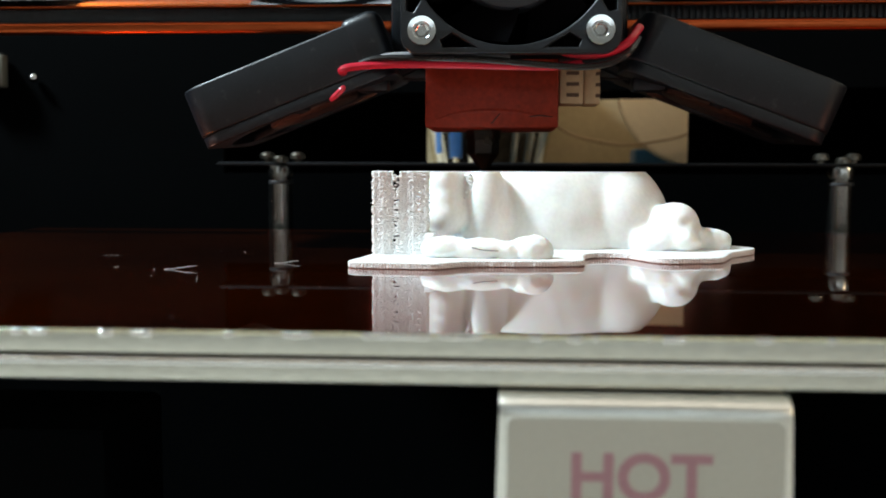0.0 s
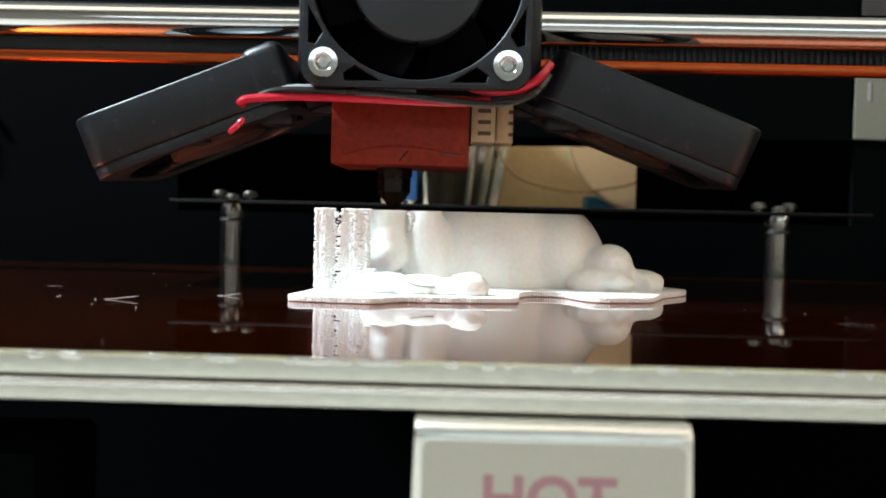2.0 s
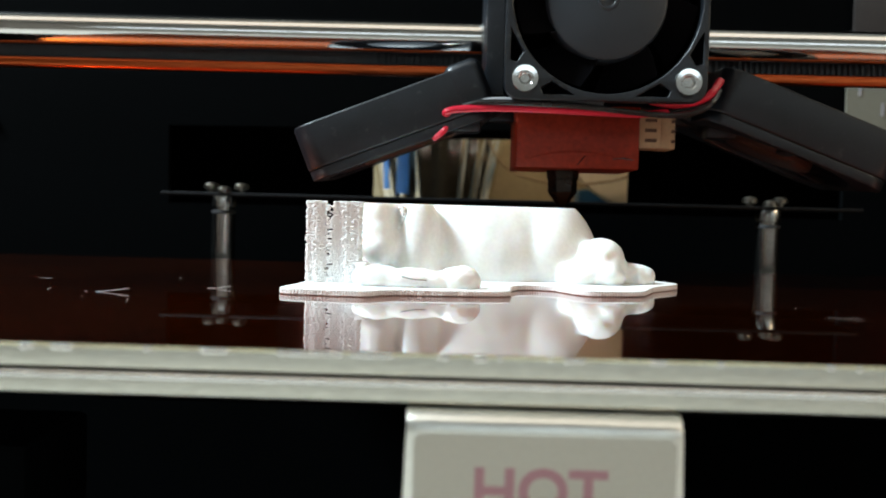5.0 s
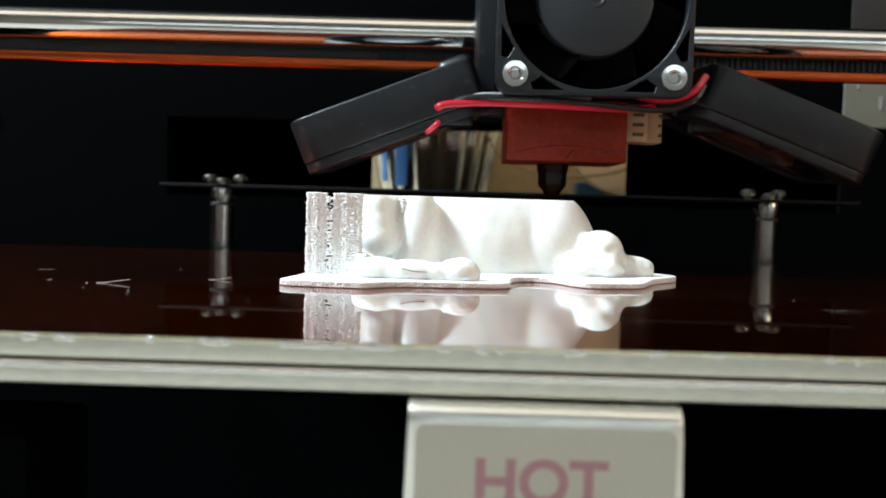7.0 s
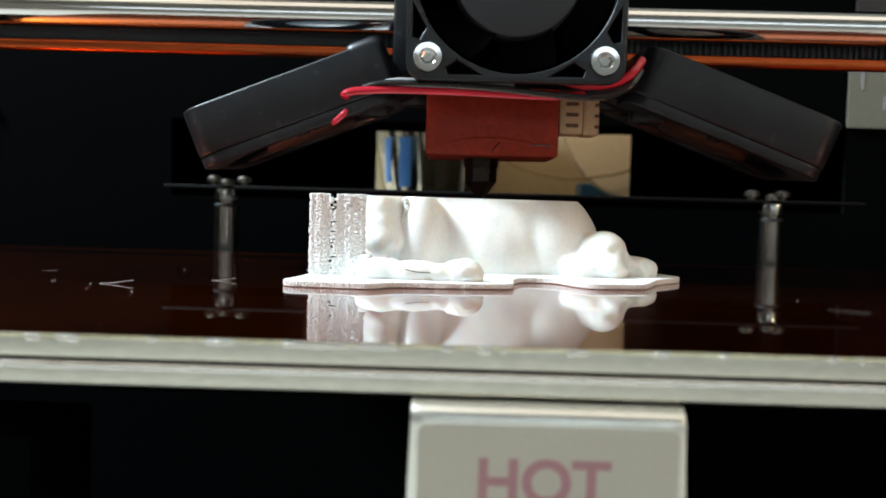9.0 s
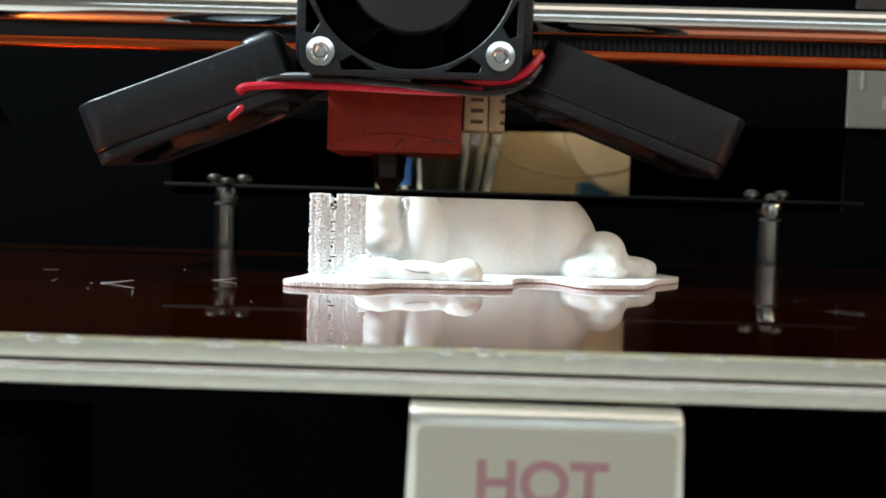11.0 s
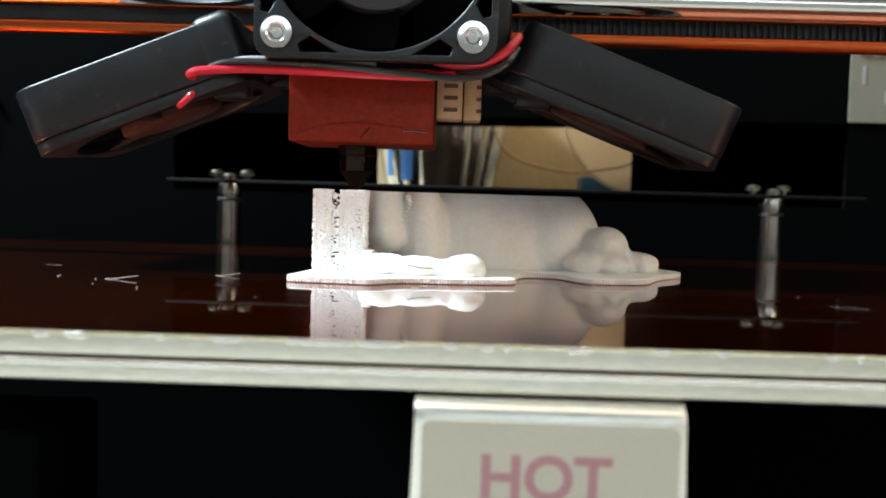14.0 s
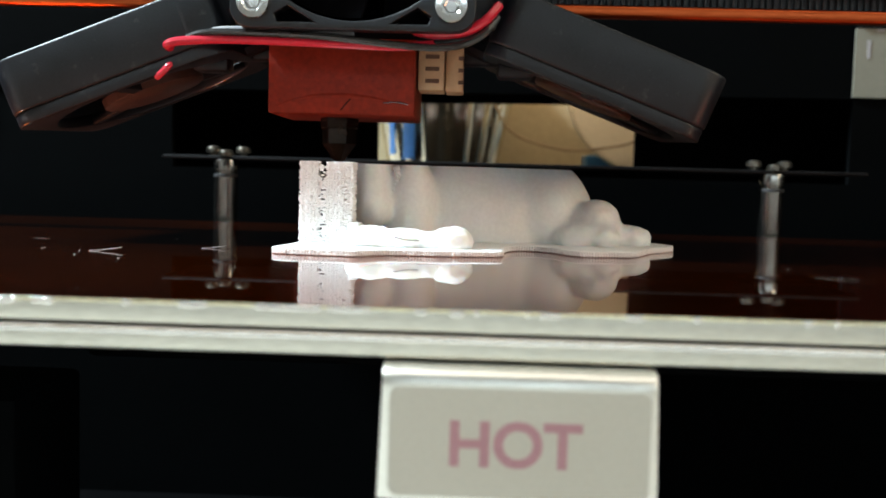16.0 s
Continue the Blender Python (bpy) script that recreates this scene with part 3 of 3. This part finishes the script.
def print_head():
    t = thing("print_head", "black print head with three fans, red heater block and nozzle", "print head")
    rotors = []
    # front fan
    tri = []
    for sx in (-1, 1):
        for sz in (-1, 1):
            a = [(18.9, 6.2), (18.9, 12.3), (17.6, 12.7), (16.3, 10.6)]
            tri.append([(sx * p, sz * q) for p, q in a])
            tri.append([(sx * q, sz * p) for p, q in a])
    bm = cut_plate([round_rect(40, 40, 3.2), circle(18.6, 72)] + tri, 3.0, 0.3)
    f = part("front_fan", moved(bm, Matrix.Translation((0, 1.5, 56.2)) @ UPRIGHT), BLACK, t, "square black fan frame with a round opening", 40)
    # duct in the same near-black, so the corner openings look shaded
    bm = cut_plate([round_rect(39.6, 39.6, 3.2), circle(18.6, 72)], 8.4, 0.2)
    part("duct", moved(bm, Matrix.Translation((0, 7.3, 56.2)) @ UPRIGHT), FAN_SHADE, f, "", 40)
    rotors.append((rotor(f, pose(0, 0.0042, 0.0562, 90, 0, 0) @ pose(0, 0, 0, 180, 0, 0), 18.0, 12.0, 7, 3.4), pose(0, 0.0042, 0.0562, -90, 0, 0), 260))
    for x in (-16, 16):
        for z in (40.2, 72.2):
            cap_screw("screw", (x, 0, z), t)
    # carriage and heat sink behind the fan
    bm = box(B(), -23.6, 23.0, 16, 49, 38.5, 92, 1.5)
    part("carriage", bm, BLACK, t, "black carriage body")
    # heat sink and fins carry the shade behind the fan in their colour
    part("heat_sink", box(B(), -19, 19, 12.4, 16, 37, 76), FAN_SHADE, t, "heat sink, near-black for the shade behind the fan")
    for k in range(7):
        part("fin", box(B(), -19, 19, 11.2, 16, 37.2 + k * 3.2, 38.4 + k * 3.2, 0.2, 1), FAN_SHADE, t)
    # heater block, connectors, nozzle
    bm = box(B(), -16.5, 9.6, 13.8, 36, 23.4, 37.5, 0.5)
    rng = random.Random(6)
    blk = part("heater_block", bm, RED_TAPE, t, "brick red tape-wrapped heater block")
    part("crease", tube(B(), [(-3.5, 13.75, 24.2), (-2.6, 13.7, 25.3), (-1.8, 13.75, 26.2)], 0.12, 6), BLACK_WIRE, blk)
    part("crease", tube(B(), [(4.0, 13.75, 25.6), (6, 13.7, 25.8), (8.4, 13.75, 25.5)], 0.12, 6), BLACK_WIRE, blk)
    # raised arc added to shape the curved shading low on the block
    part("shade_arc", tube(B(), [(-15.6, 14.5, 24.4), (-11.5, 14.4, 25.9), (-6, 14.35, 26.7), (0, 14.35, 26.6), (5, 14.4, 25.8), (9.0, 14.5, 24.3)], 0.7), RED_TAPE, blk)
    bm = turned(B(), [(3.6, 23.5), (3.6, 21.6), (3.3, 21.4), (3.3, 18.6), (1.1, 15.6), (0.35, 15.1)], (-5.2, 25, 0), seg=6)
    part("nozzle", bm, BRASS, t, "soot-stained brass nozzle", 20)
    for x0, x1, y in ((9.9, 14.6, 16.5), (14.8, 18.0, 18.0)):
        c = part("connector", box(B(), x0, x1, y, y + 8, 28.3, 36.5, 0.3), CREAM, t, "cream nylon plug")
        # slots laid on as dark boxes, their inner shade in the colour
        for k in range(3):
            z = 29.6 + 2.15 * k
            if x0 < 12:
                part("slot", box(B(), x0 + 1.3, x1 - 0.9, y - 0.06, y + 0.5, z, z + 0.75), SLOT, c, smooth=0)
            else:
                part("slot", box(B(), x1 - 0.9, x1 + 0.05, y - 0.06, y + 1, z, z + 0.7), SLOT, c, smooth=0)
    # side fans, tilted down towards the print
    for side, cx, cz, tilt in ((-1, -42.4, 31.0, -21.5), (1, 42.1, 31.7, 21.0)):
        m = Matrix.Translation((cx, 25, cz + 0.9)) @ Matrix.Rotation(radians(tilt), 4, "Y") @ Matrix.Rotation(radians(2.5), 4, "X")
        bm = cut_plate([round_rect(40, 40, 4.6, 8), circle(18.4, 56)], 9.4, 0.5)
        fr = part("side_fan", moved(bm, m @ Matrix.Translation((0, 0, 1.5))), BLACK, t, "tilted square black fan", 40)
        bm = cut_plate([round_rect(39.7, 39.7, 4.6, 8), circle(18.4, 56)], 2.2, 0.3)
        part("lower_flange", moved(bm, m @ Matrix.Translation((0, 0, -4.3))), BLACK, fr, "", 40)
        if side < 0:
            bm = box(B(), 13.0, 21.0, -20.2, -12, -3.0, 7.3, 2.2, 5)
            part("corner_boss", moved(bm, m), BLACK, fr, "raised rounded fan corner", 50)
        bm = B()
        for k in range(3):
            a = 2 * math.pi * k / 3 + 0.5
            box(bm, 8, 18.8, -1.1, 1.1, -5.2, -4.0, 0.2, 1)
            bmesh.ops.rotate(bm, verts=bm.verts[-24:], cent=(0, 0, 0), matrix=Matrix.Rotation(a, 3, "Z"))
        part("strut", moved(bm, m), BLACK, fr)
        part("motor_cap", moved(turned(B(), [(9.6, -3.6), (9.6, -5.1), (9.2, -5.35)], (0, 0, 0)), m), COPPERY_STICKER, fr, "brown motor sticker")
        mm_ = m.copy()
        mm_.translation *= MM
        rotors.append((rotor(fr, mm_ @ pose(0, 0, 0.0012, 180, 0, 0), 17.9, 10.5, 9, 3.0), mm_ @ pose(0, 0, 0.0012, 180, 0, 0), -310 * side))
        # bracket to the carriage
        part("fan_arm", tube(B(), [(side * 18, 24, 38), (side * 23, 22, 35.5), (side * 28, 20, 34.0)], 1.7, 8), BLACK, t, "black plastic fan arm")
        part("fan_arm", box(B(), min(side * 16, side * 26), max(side * 16, side * 26), 26, 30, 34, 38, 0.8), BLACK, t)
        part("fan_clip", box(B(), min(side * 24, side * 30.5), max(side * 24, side * 30.5), 15, 20, 30.6, 33.6, 0.8), BLACK, t)
    # wires
    part("red_wire", tube(B(), [(-29.8, 8, 33.2), (-31.3, 5.2, 33.4), (-31.2, 3.8, 33.7), (-29, 3.4, 34.2), (-22, 3.2, 34.6), (-10, 3.0, 34.5), (0, 3.0, 34.2), (8, 3.6, 34.2), (14, 4, 34.8)], 0.75), RED_WIRE, t, "red fan wire")
    part("red_wire", tube(B(), [(-33.8, 6.0, 28.4), (-32.6, 5.4, 29.2), (-31.5, 5.4, 30.3), (-30.8, 7.2, 31.6)], 0.58), RED_WIRE, t, "red fan wire")
    part("red_wire", tube(B(), [(8, 6, 38), (11, 4.2, 36.6), (14.5, 3.4, 36.2), (18.5, 3.0, 36.8), (21.5, 3.2, 38.6), (23.8, 5, 41.5)], 0.8), RED_WIRE, t, "red fan wire")
    part("black_wire", tube(B(), [(-28, 4, 34.9), (-24, 3, 35.7), (-14, 2.2, 35.6), (-4, 2.0, 35.2), (6, 2.0, 34.3), (13, 2.2, 33.9), (18, 2.6, 34.6), (21.6, 3, 36.6), (23.6, 5, 39.5)], 0.62), BLACK_WIRE, t, "black fan wire")
    part("black_wire", tube(B(), [(10, 4.5, 34.6), (15, 3.6, 35.0), (20, 3.6, 36), (23, 5, 38)], 0.62), BLACK_WIRE, t, "black fan wire")
    part("grey_wire", tube(B(), [(-26, 5, 35.2), (-22, 3.4, 36.3), (-12, 3.0, 36.2), (0, 3.2, 36.0)], 0.5), INK, t, "grey wire")
    return t, rotors


def scuffed(m, amount):
    """Pale dust specks and short scuffs on dark plastic."""
    n, l = m.node_tree.nodes, m.node_tree.links
    co, spots, cut = n.new("ShaderNodeTexCoord"), n.new("ShaderNodeTexNoise"), n.new("ShaderNodeMapRange")
    spots.inputs["Scale"].default_value, spots.inputs["Detail"].default_value = 420, 6
    cut.inputs["From Min"].default_value, cut.inputs["From Max"].default_value, cut.inputs["To Max"].default_value = 0.62, 0.78, amount
    l.new(co.outputs["Object"], spots.inputs["Vector"])
    l.new(spots.outputs["Fac"], cut.inputs["Value"])
    mix, base = n.new("ShaderNodeMix"), n["Principled BSDF"].inputs["Base Color"]
    mix.data_type = "RGBA"
    l.new(base.links[0].from_socket, mix.inputs["A"])
    mix.inputs["B"].default_value = (0.13, 0.13, 0.13, 1)
    l.new(cut.outputs["Result"], mix.inputs["Factor"])
    l.new(mix.outputs["Result"], base)


scuffed(BLACK, 0.35)
COPPERY_STICKER = material("brown_motor_sticker", (0.075, 0.034, 0.022), 0.35, 0, 0.15)

room()
machine_frame()
rear_carrier()
back_room()
bed()
hot_tab()
scraps()
half_print()
GANTRY = gantry()
HEAD, ROTORS = print_head()


def motions():
    walk(HEAD, [
        (0.0, pose(-0.0123, 0.0865, 0)),
        (0.1, pose(-0.0153, 0.0866, 0)),
        (0.2, pose(-0.0193, 0.0829, 0)),
        (0.3, pose(-0.0210, 0.0797, 0)),
        (0.4, pose(-0.0204, 0.0780, 0)),
        (0.5, pose(-0.0200, 0.0752, 0)),
        (0.6, pose(-0.0193, 0.0748, 0)),
        (0.7, pose(-0.0177, 0.0701, 0)),
        (0.8, pose(-0.0149, 0.0725, 0)),
        (0.9, pose(-0.0124, 0.0727, 0)),
        (1.0, pose(-0.0102, 0.0741, 0)),
        (1.1, pose(-0.0119, 0.0769, 0)),
        (1.2, pose(-0.0129, 0.0776, 0)),
        (1.3, pose(-0.0138, 0.0751, 0)),
        (1.4, pose(-0.0154, 0.0748, 0)),
        (1.5, pose(-0.0178, 0.0711, 0)),
        (1.6, pose(-0.0167, 0.0730, 0)),
        (1.7, pose(-0.0189, 0.0727, 0)),
        (1.8, pose(-0.0188, 0.0736, 0)),
        (1.9, pose(-0.0181, 0.0735, 0)),
        (2.0, pose(-0.0188, 0.0738, 0)),
        (2.1, pose(-0.0188, 0.0746, 0)),
        (2.2, pose(-0.0193, 0.0757, 0)),
        (2.3, pose(-0.0196, 0.0757, 0)),
        (2.4, pose(-0.0202, 0.0757, 0)),
        (2.5, pose(-0.0176, 0.0729, 0)),
        (2.6, pose(-0.0174, 0.0725, 0)),
        (2.7, pose(-0.0163, 0.0760, 0)),
        (2.8, pose(-0.0163, 0.0797, 0)),
        (2.9, pose(-0.0158, 0.0847, 0)),
        (3.0, pose(-0.0162, 0.0862, 0)),
        (3.1, pose(-0.0145, 0.0889, 0)),
        (3.2, pose(-0.0125, 0.0918, 0)),
        (3.3, pose(-0.0078, 0.0920, 0)),
        (3.4, pose(-0.0020, 0.0936, 0)),
        (3.5, pose(-0.0039, 0.0926, 0)),
        (3.6, pose(-0.0078, 0.0919, 0)),
        (3.7, pose(-0.0052, 0.0920, 0)),
        (3.8, pose(0.0041, 0.0895, 0)),
        (3.9, pose(0.0118, 0.0884, 0)),
        (4.0, pose(0.0159, 0.0896, 0)),
        (6.5, pose(0.0199, 0.0985, 0)),
        (6.6, pose(0.0194, 0.0979, 0)),
        (6.8, pose(0.0188, 0.1008, 0)),
        (7.0, pose(0.0175, 0.1017, 0)),
        (7.2, pose(0.0156, 0.1007, 0)),
        (7.5, pose(0.0142, 0.1019, 0)),
        (7.8, pose(0.0114, 0.1003, 0)),
        (8.0, pose(0.0091, 0.1020, 0)),
        (8.1, pose(0.0066, 0.1016, 0)),
        (8.2, pose(0.0077, 0.1001, 0)),
        (8.3, pose(0.0082, 0.0987, 0)),
        (8.4, pose(0.0075, 0.0886, 0)),
        (8.5, pose(0.0075, 0.0846, 0)),
        (8.6, pose(0.0056, 0.0834, 0)),
        (8.7, pose(0.0042, 0.0808, 0)),
        (8.8, pose(0.0001, 0.0771, 0)),
        (8.9, pose(-0.0006, 0.0783, 0)),
        (9.0, pose(-0.0002, 0.0813, 0)),
        (11.5, pose(-0.0214, 0.0772, 0)),
        (11.6, pose(-0.0212, 0.0771, 0)),
        (11.7, pose(-0.0206, 0.0771, 0)),
        (11.8, pose(-0.0208, 0.0771, 0)),
        (11.9, pose(-0.0165, 0.0771, 0)),
        (12.0, pose(-0.0084, 0.0770, 0)),
        (12.1, pose(-0.0020, 0.0806, 0)),
        (12.2, pose(-0.0052, 0.0774, 0)),
        (12.3, pose(-0.0131, 0.0655, 0)),
        (12.4, pose(-0.0194, 0.0619, 0)),
        (12.5, pose(-0.0206, 0.0581, 0)),
        (12.6, pose(-0.0253, 0.0580, 0)),
        (12.7, pose(-0.0246, 0.0578, 0)),
        (12.8, pose(-0.0240, 0.0576, 0)),
        (12.9, pose(-0.0237, 0.0574, 0)),
        (13.0, pose(-0.0225, 0.0573, 0)),
        (13.1, pose(-0.0221, 0.0590, 0)),
        (13.2, pose(-0.0207, 0.0580, 0)),
        (13.3, pose(-0.0202, 0.0568, 0)),
        (13.4, pose(-0.0184, 0.0586, 0)),
        (13.5, pose(-0.0162, 0.0615, 0)),
        (13.6, pose(-0.0156, 0.0636, 0)),
        (13.7, pose(-0.0175, 0.0635, 0)),
        (13.8, pose(-0.0207, 0.0645, 0)),
        (13.9, pose(-0.0228, 0.0643, 0)),
        (14.0, pose(-0.0247, 0.0632, 0)),
        (14.1, pose(-0.0262, 0.0594, 0)),
        (14.2, pose(-0.0266, 0.0598, 0)),
        (14.3, pose(-0.0250, 0.0595, 0)),
        (14.4, pose(-0.0224, 0.0592, 0)),
        (14.5, pose(-0.0191, 0.0569, 0)),
        (14.6, pose(-0.0178, 0.0611, 0)),
        (14.7, pose(-0.0152, 0.0671, 0)),
        (14.8, pose(-0.0174, 0.0641, 0)),
        (14.9, pose(-0.0203, 0.0655, 0)),
        (15.0, pose(-0.0228, 0.0640, 0)),
        (15.1, pose(-0.0254, 0.0576, 0)),
        (15.2, pose(-0.0252, 0.0582, 0)),
        (15.3, pose(-0.0232, 0.0551, 0)),
        (15.4, pose(-0.0196, 0.0545, 0)),
        (15.5, pose(-0.0189, 0.0589, 0)),
        (15.6, pose(-0.0197, 0.0584, 0)),
        (15.7, pose(-0.0238, 0.0588, 0)),
        (15.8, pose(-0.0244, 0.0648, 0)),
        (15.9, pose(-0.0255, 0.0668, 0)),
        (16.0, pose(-0.0260, 0.0632, 0)),
    ])
    walk(GANTRY, [
        (0.0, pose(0, 0.0865, 0)),
        (0.1, pose(0, 0.0866, 0)),
        (0.2, pose(0, 0.0829, 0)),
        (0.3, pose(0, 0.0797, 0)),
        (0.4, pose(0, 0.0780, 0)),
        (0.5, pose(0, 0.0752, 0)),
        (0.6, pose(0, 0.0748, 0)),
        (0.7, pose(0, 0.0701, 0)),
        (0.8, pose(0, 0.0725, 0)),
        (0.9, pose(0, 0.0727, 0)),
        (1.0, pose(0, 0.0741, 0)),
        (1.1, pose(0, 0.0769, 0)),
        (1.2, pose(0, 0.0776, 0)),
        (1.3, pose(0, 0.0751, 0)),
        (1.4, pose(0, 0.0748, 0)),
        (1.5, pose(0, 0.0711, 0)),
        (1.6, pose(0, 0.0730, 0)),
        (1.7, pose(0, 0.0727, 0)),
        (1.8, pose(0, 0.0736, 0)),
        (1.9, pose(0, 0.0735, 0)),
        (2.0, pose(0, 0.0738, 0)),
        (2.1, pose(0, 0.0746, 0)),
        (2.2, pose(0, 0.0757, 0)),
        (2.3, pose(0, 0.0757, 0)),
        (2.4, pose(0, 0.0757, 0)),
        (2.5, pose(0, 0.0729, 0)),
        (2.6, pose(0, 0.0725, 0)),
        (2.7, pose(0, 0.0760, 0)),
        (2.8, pose(0, 0.0797, 0)),
        (2.9, pose(0, 0.0847, 0)),
        (3.0, pose(0, 0.0862, 0)),
        (3.1, pose(0, 0.0889, 0)),
        (3.2, pose(0, 0.0918, 0)),
        (3.3, pose(0, 0.0920, 0)),
        (3.4, pose(0, 0.0936, 0)),
        (3.5, pose(0, 0.0926, 0)),
        (3.6, pose(0, 0.0919, 0)),
        (3.7, pose(0, 0.0920, 0)),
        (3.8, pose(0, 0.0895, 0)),
        (3.9, pose(0, 0.0884, 0)),
        (4.0, pose(0, 0.0896, 0)),
        (6.5, pose(0, 0.0985, 0)),
        (6.6, pose(0, 0.0979, 0)),
        (6.8, pose(0, 0.1008, 0)),
        (7.0, pose(0, 0.1017, 0)),
        (7.2, pose(0, 0.1007, 0)),
        (7.5, pose(0, 0.1019, 0)),
        (7.8, pose(0, 0.1003, 0)),
        (8.0, pose(0, 0.1020, 0)),
        (8.1, pose(0, 0.1016, 0)),
        (8.2, pose(0, 0.1001, 0)),
        (8.3, pose(0, 0.0987, 0)),
        (8.4, pose(0, 0.0886, 0)),
        (8.5, pose(0, 0.0846, 0)),
        (8.6, pose(0, 0.0834, 0)),
        (8.7, pose(0, 0.0808, 0)),
        (8.8, pose(0, 0.0771, 0)),
        (8.9, pose(0, 0.0783, 0)),
        (9.0, pose(0, 0.0813, 0)),
        (11.5, pose(0, 0.0772, 0)),
        (11.6, pose(0, 0.0771, 0)),
        (11.7, pose(0, 0.0771, 0)),
        (11.8, pose(0, 0.0771, 0)),
        (11.9, pose(0, 0.0771, 0)),
        (12.0, pose(0, 0.0770, 0)),
        (12.1, pose(0, 0.0806, 0)),
        (12.2, pose(0, 0.0774, 0)),
        (12.3, pose(0, 0.0655, 0)),
        (12.4, pose(0, 0.0619, 0)),
        (12.5, pose(0, 0.0581, 0)),
        (12.6, pose(0, 0.0580, 0)),
        (12.7, pose(0, 0.0578, 0)),
        (12.8, pose(0, 0.0576, 0)),
        (12.9, pose(0, 0.0574, 0)),
        (13.0, pose(0, 0.0573, 0)),
        (13.1, pose(0, 0.0590, 0)),
        (13.2, pose(0, 0.0580, 0)),
        (13.3, pose(0, 0.0568, 0)),
        (13.4, pose(0, 0.0586, 0)),
        (13.5, pose(0, 0.0615, 0)),
        (13.6, pose(0, 0.0636, 0)),
        (13.7, pose(0, 0.0635, 0)),
        (13.8, pose(0, 0.0645, 0)),
        (13.9, pose(0, 0.0643, 0)),
        (14.0, pose(0, 0.0632, 0)),
        (14.1, pose(0, 0.0594, 0)),
        (14.2, pose(0, 0.0598, 0)),
        (14.3, pose(0, 0.0595, 0)),
        (14.4, pose(0, 0.0592, 0)),
        (14.5, pose(0, 0.0569, 0)),
        (14.6, pose(0, 0.0611, 0)),
        (14.7, pose(0, 0.0671, 0)),
        (14.8, pose(0, 0.0641, 0)),
        (14.9, pose(0, 0.0655, 0)),
        (15.0, pose(0, 0.0640, 0)),
        (15.1, pose(0, 0.0576, 0)),
        (15.2, pose(0, 0.0582, 0)),
        (15.3, pose(0, 0.0551, 0)),
        (15.4, pose(0, 0.0545, 0)),
        (15.5, pose(0, 0.0589, 0)),
        (15.6, pose(0, 0.0584, 0)),
        (15.7, pose(0, 0.0588, 0)),
        (15.8, pose(0, 0.0648, 0)),
        (15.9, pose(0, 0.0668, 0)),
        (16.0, pose(0, 0.0632, 0)),
    ])
    for ob, m, speed in ROTORS:
        walk(ob, [(k * 0.2, m @ pose(0, 0, 0, 0, 0, k * 0.2 * speed)) for k in range(81)])


motions()
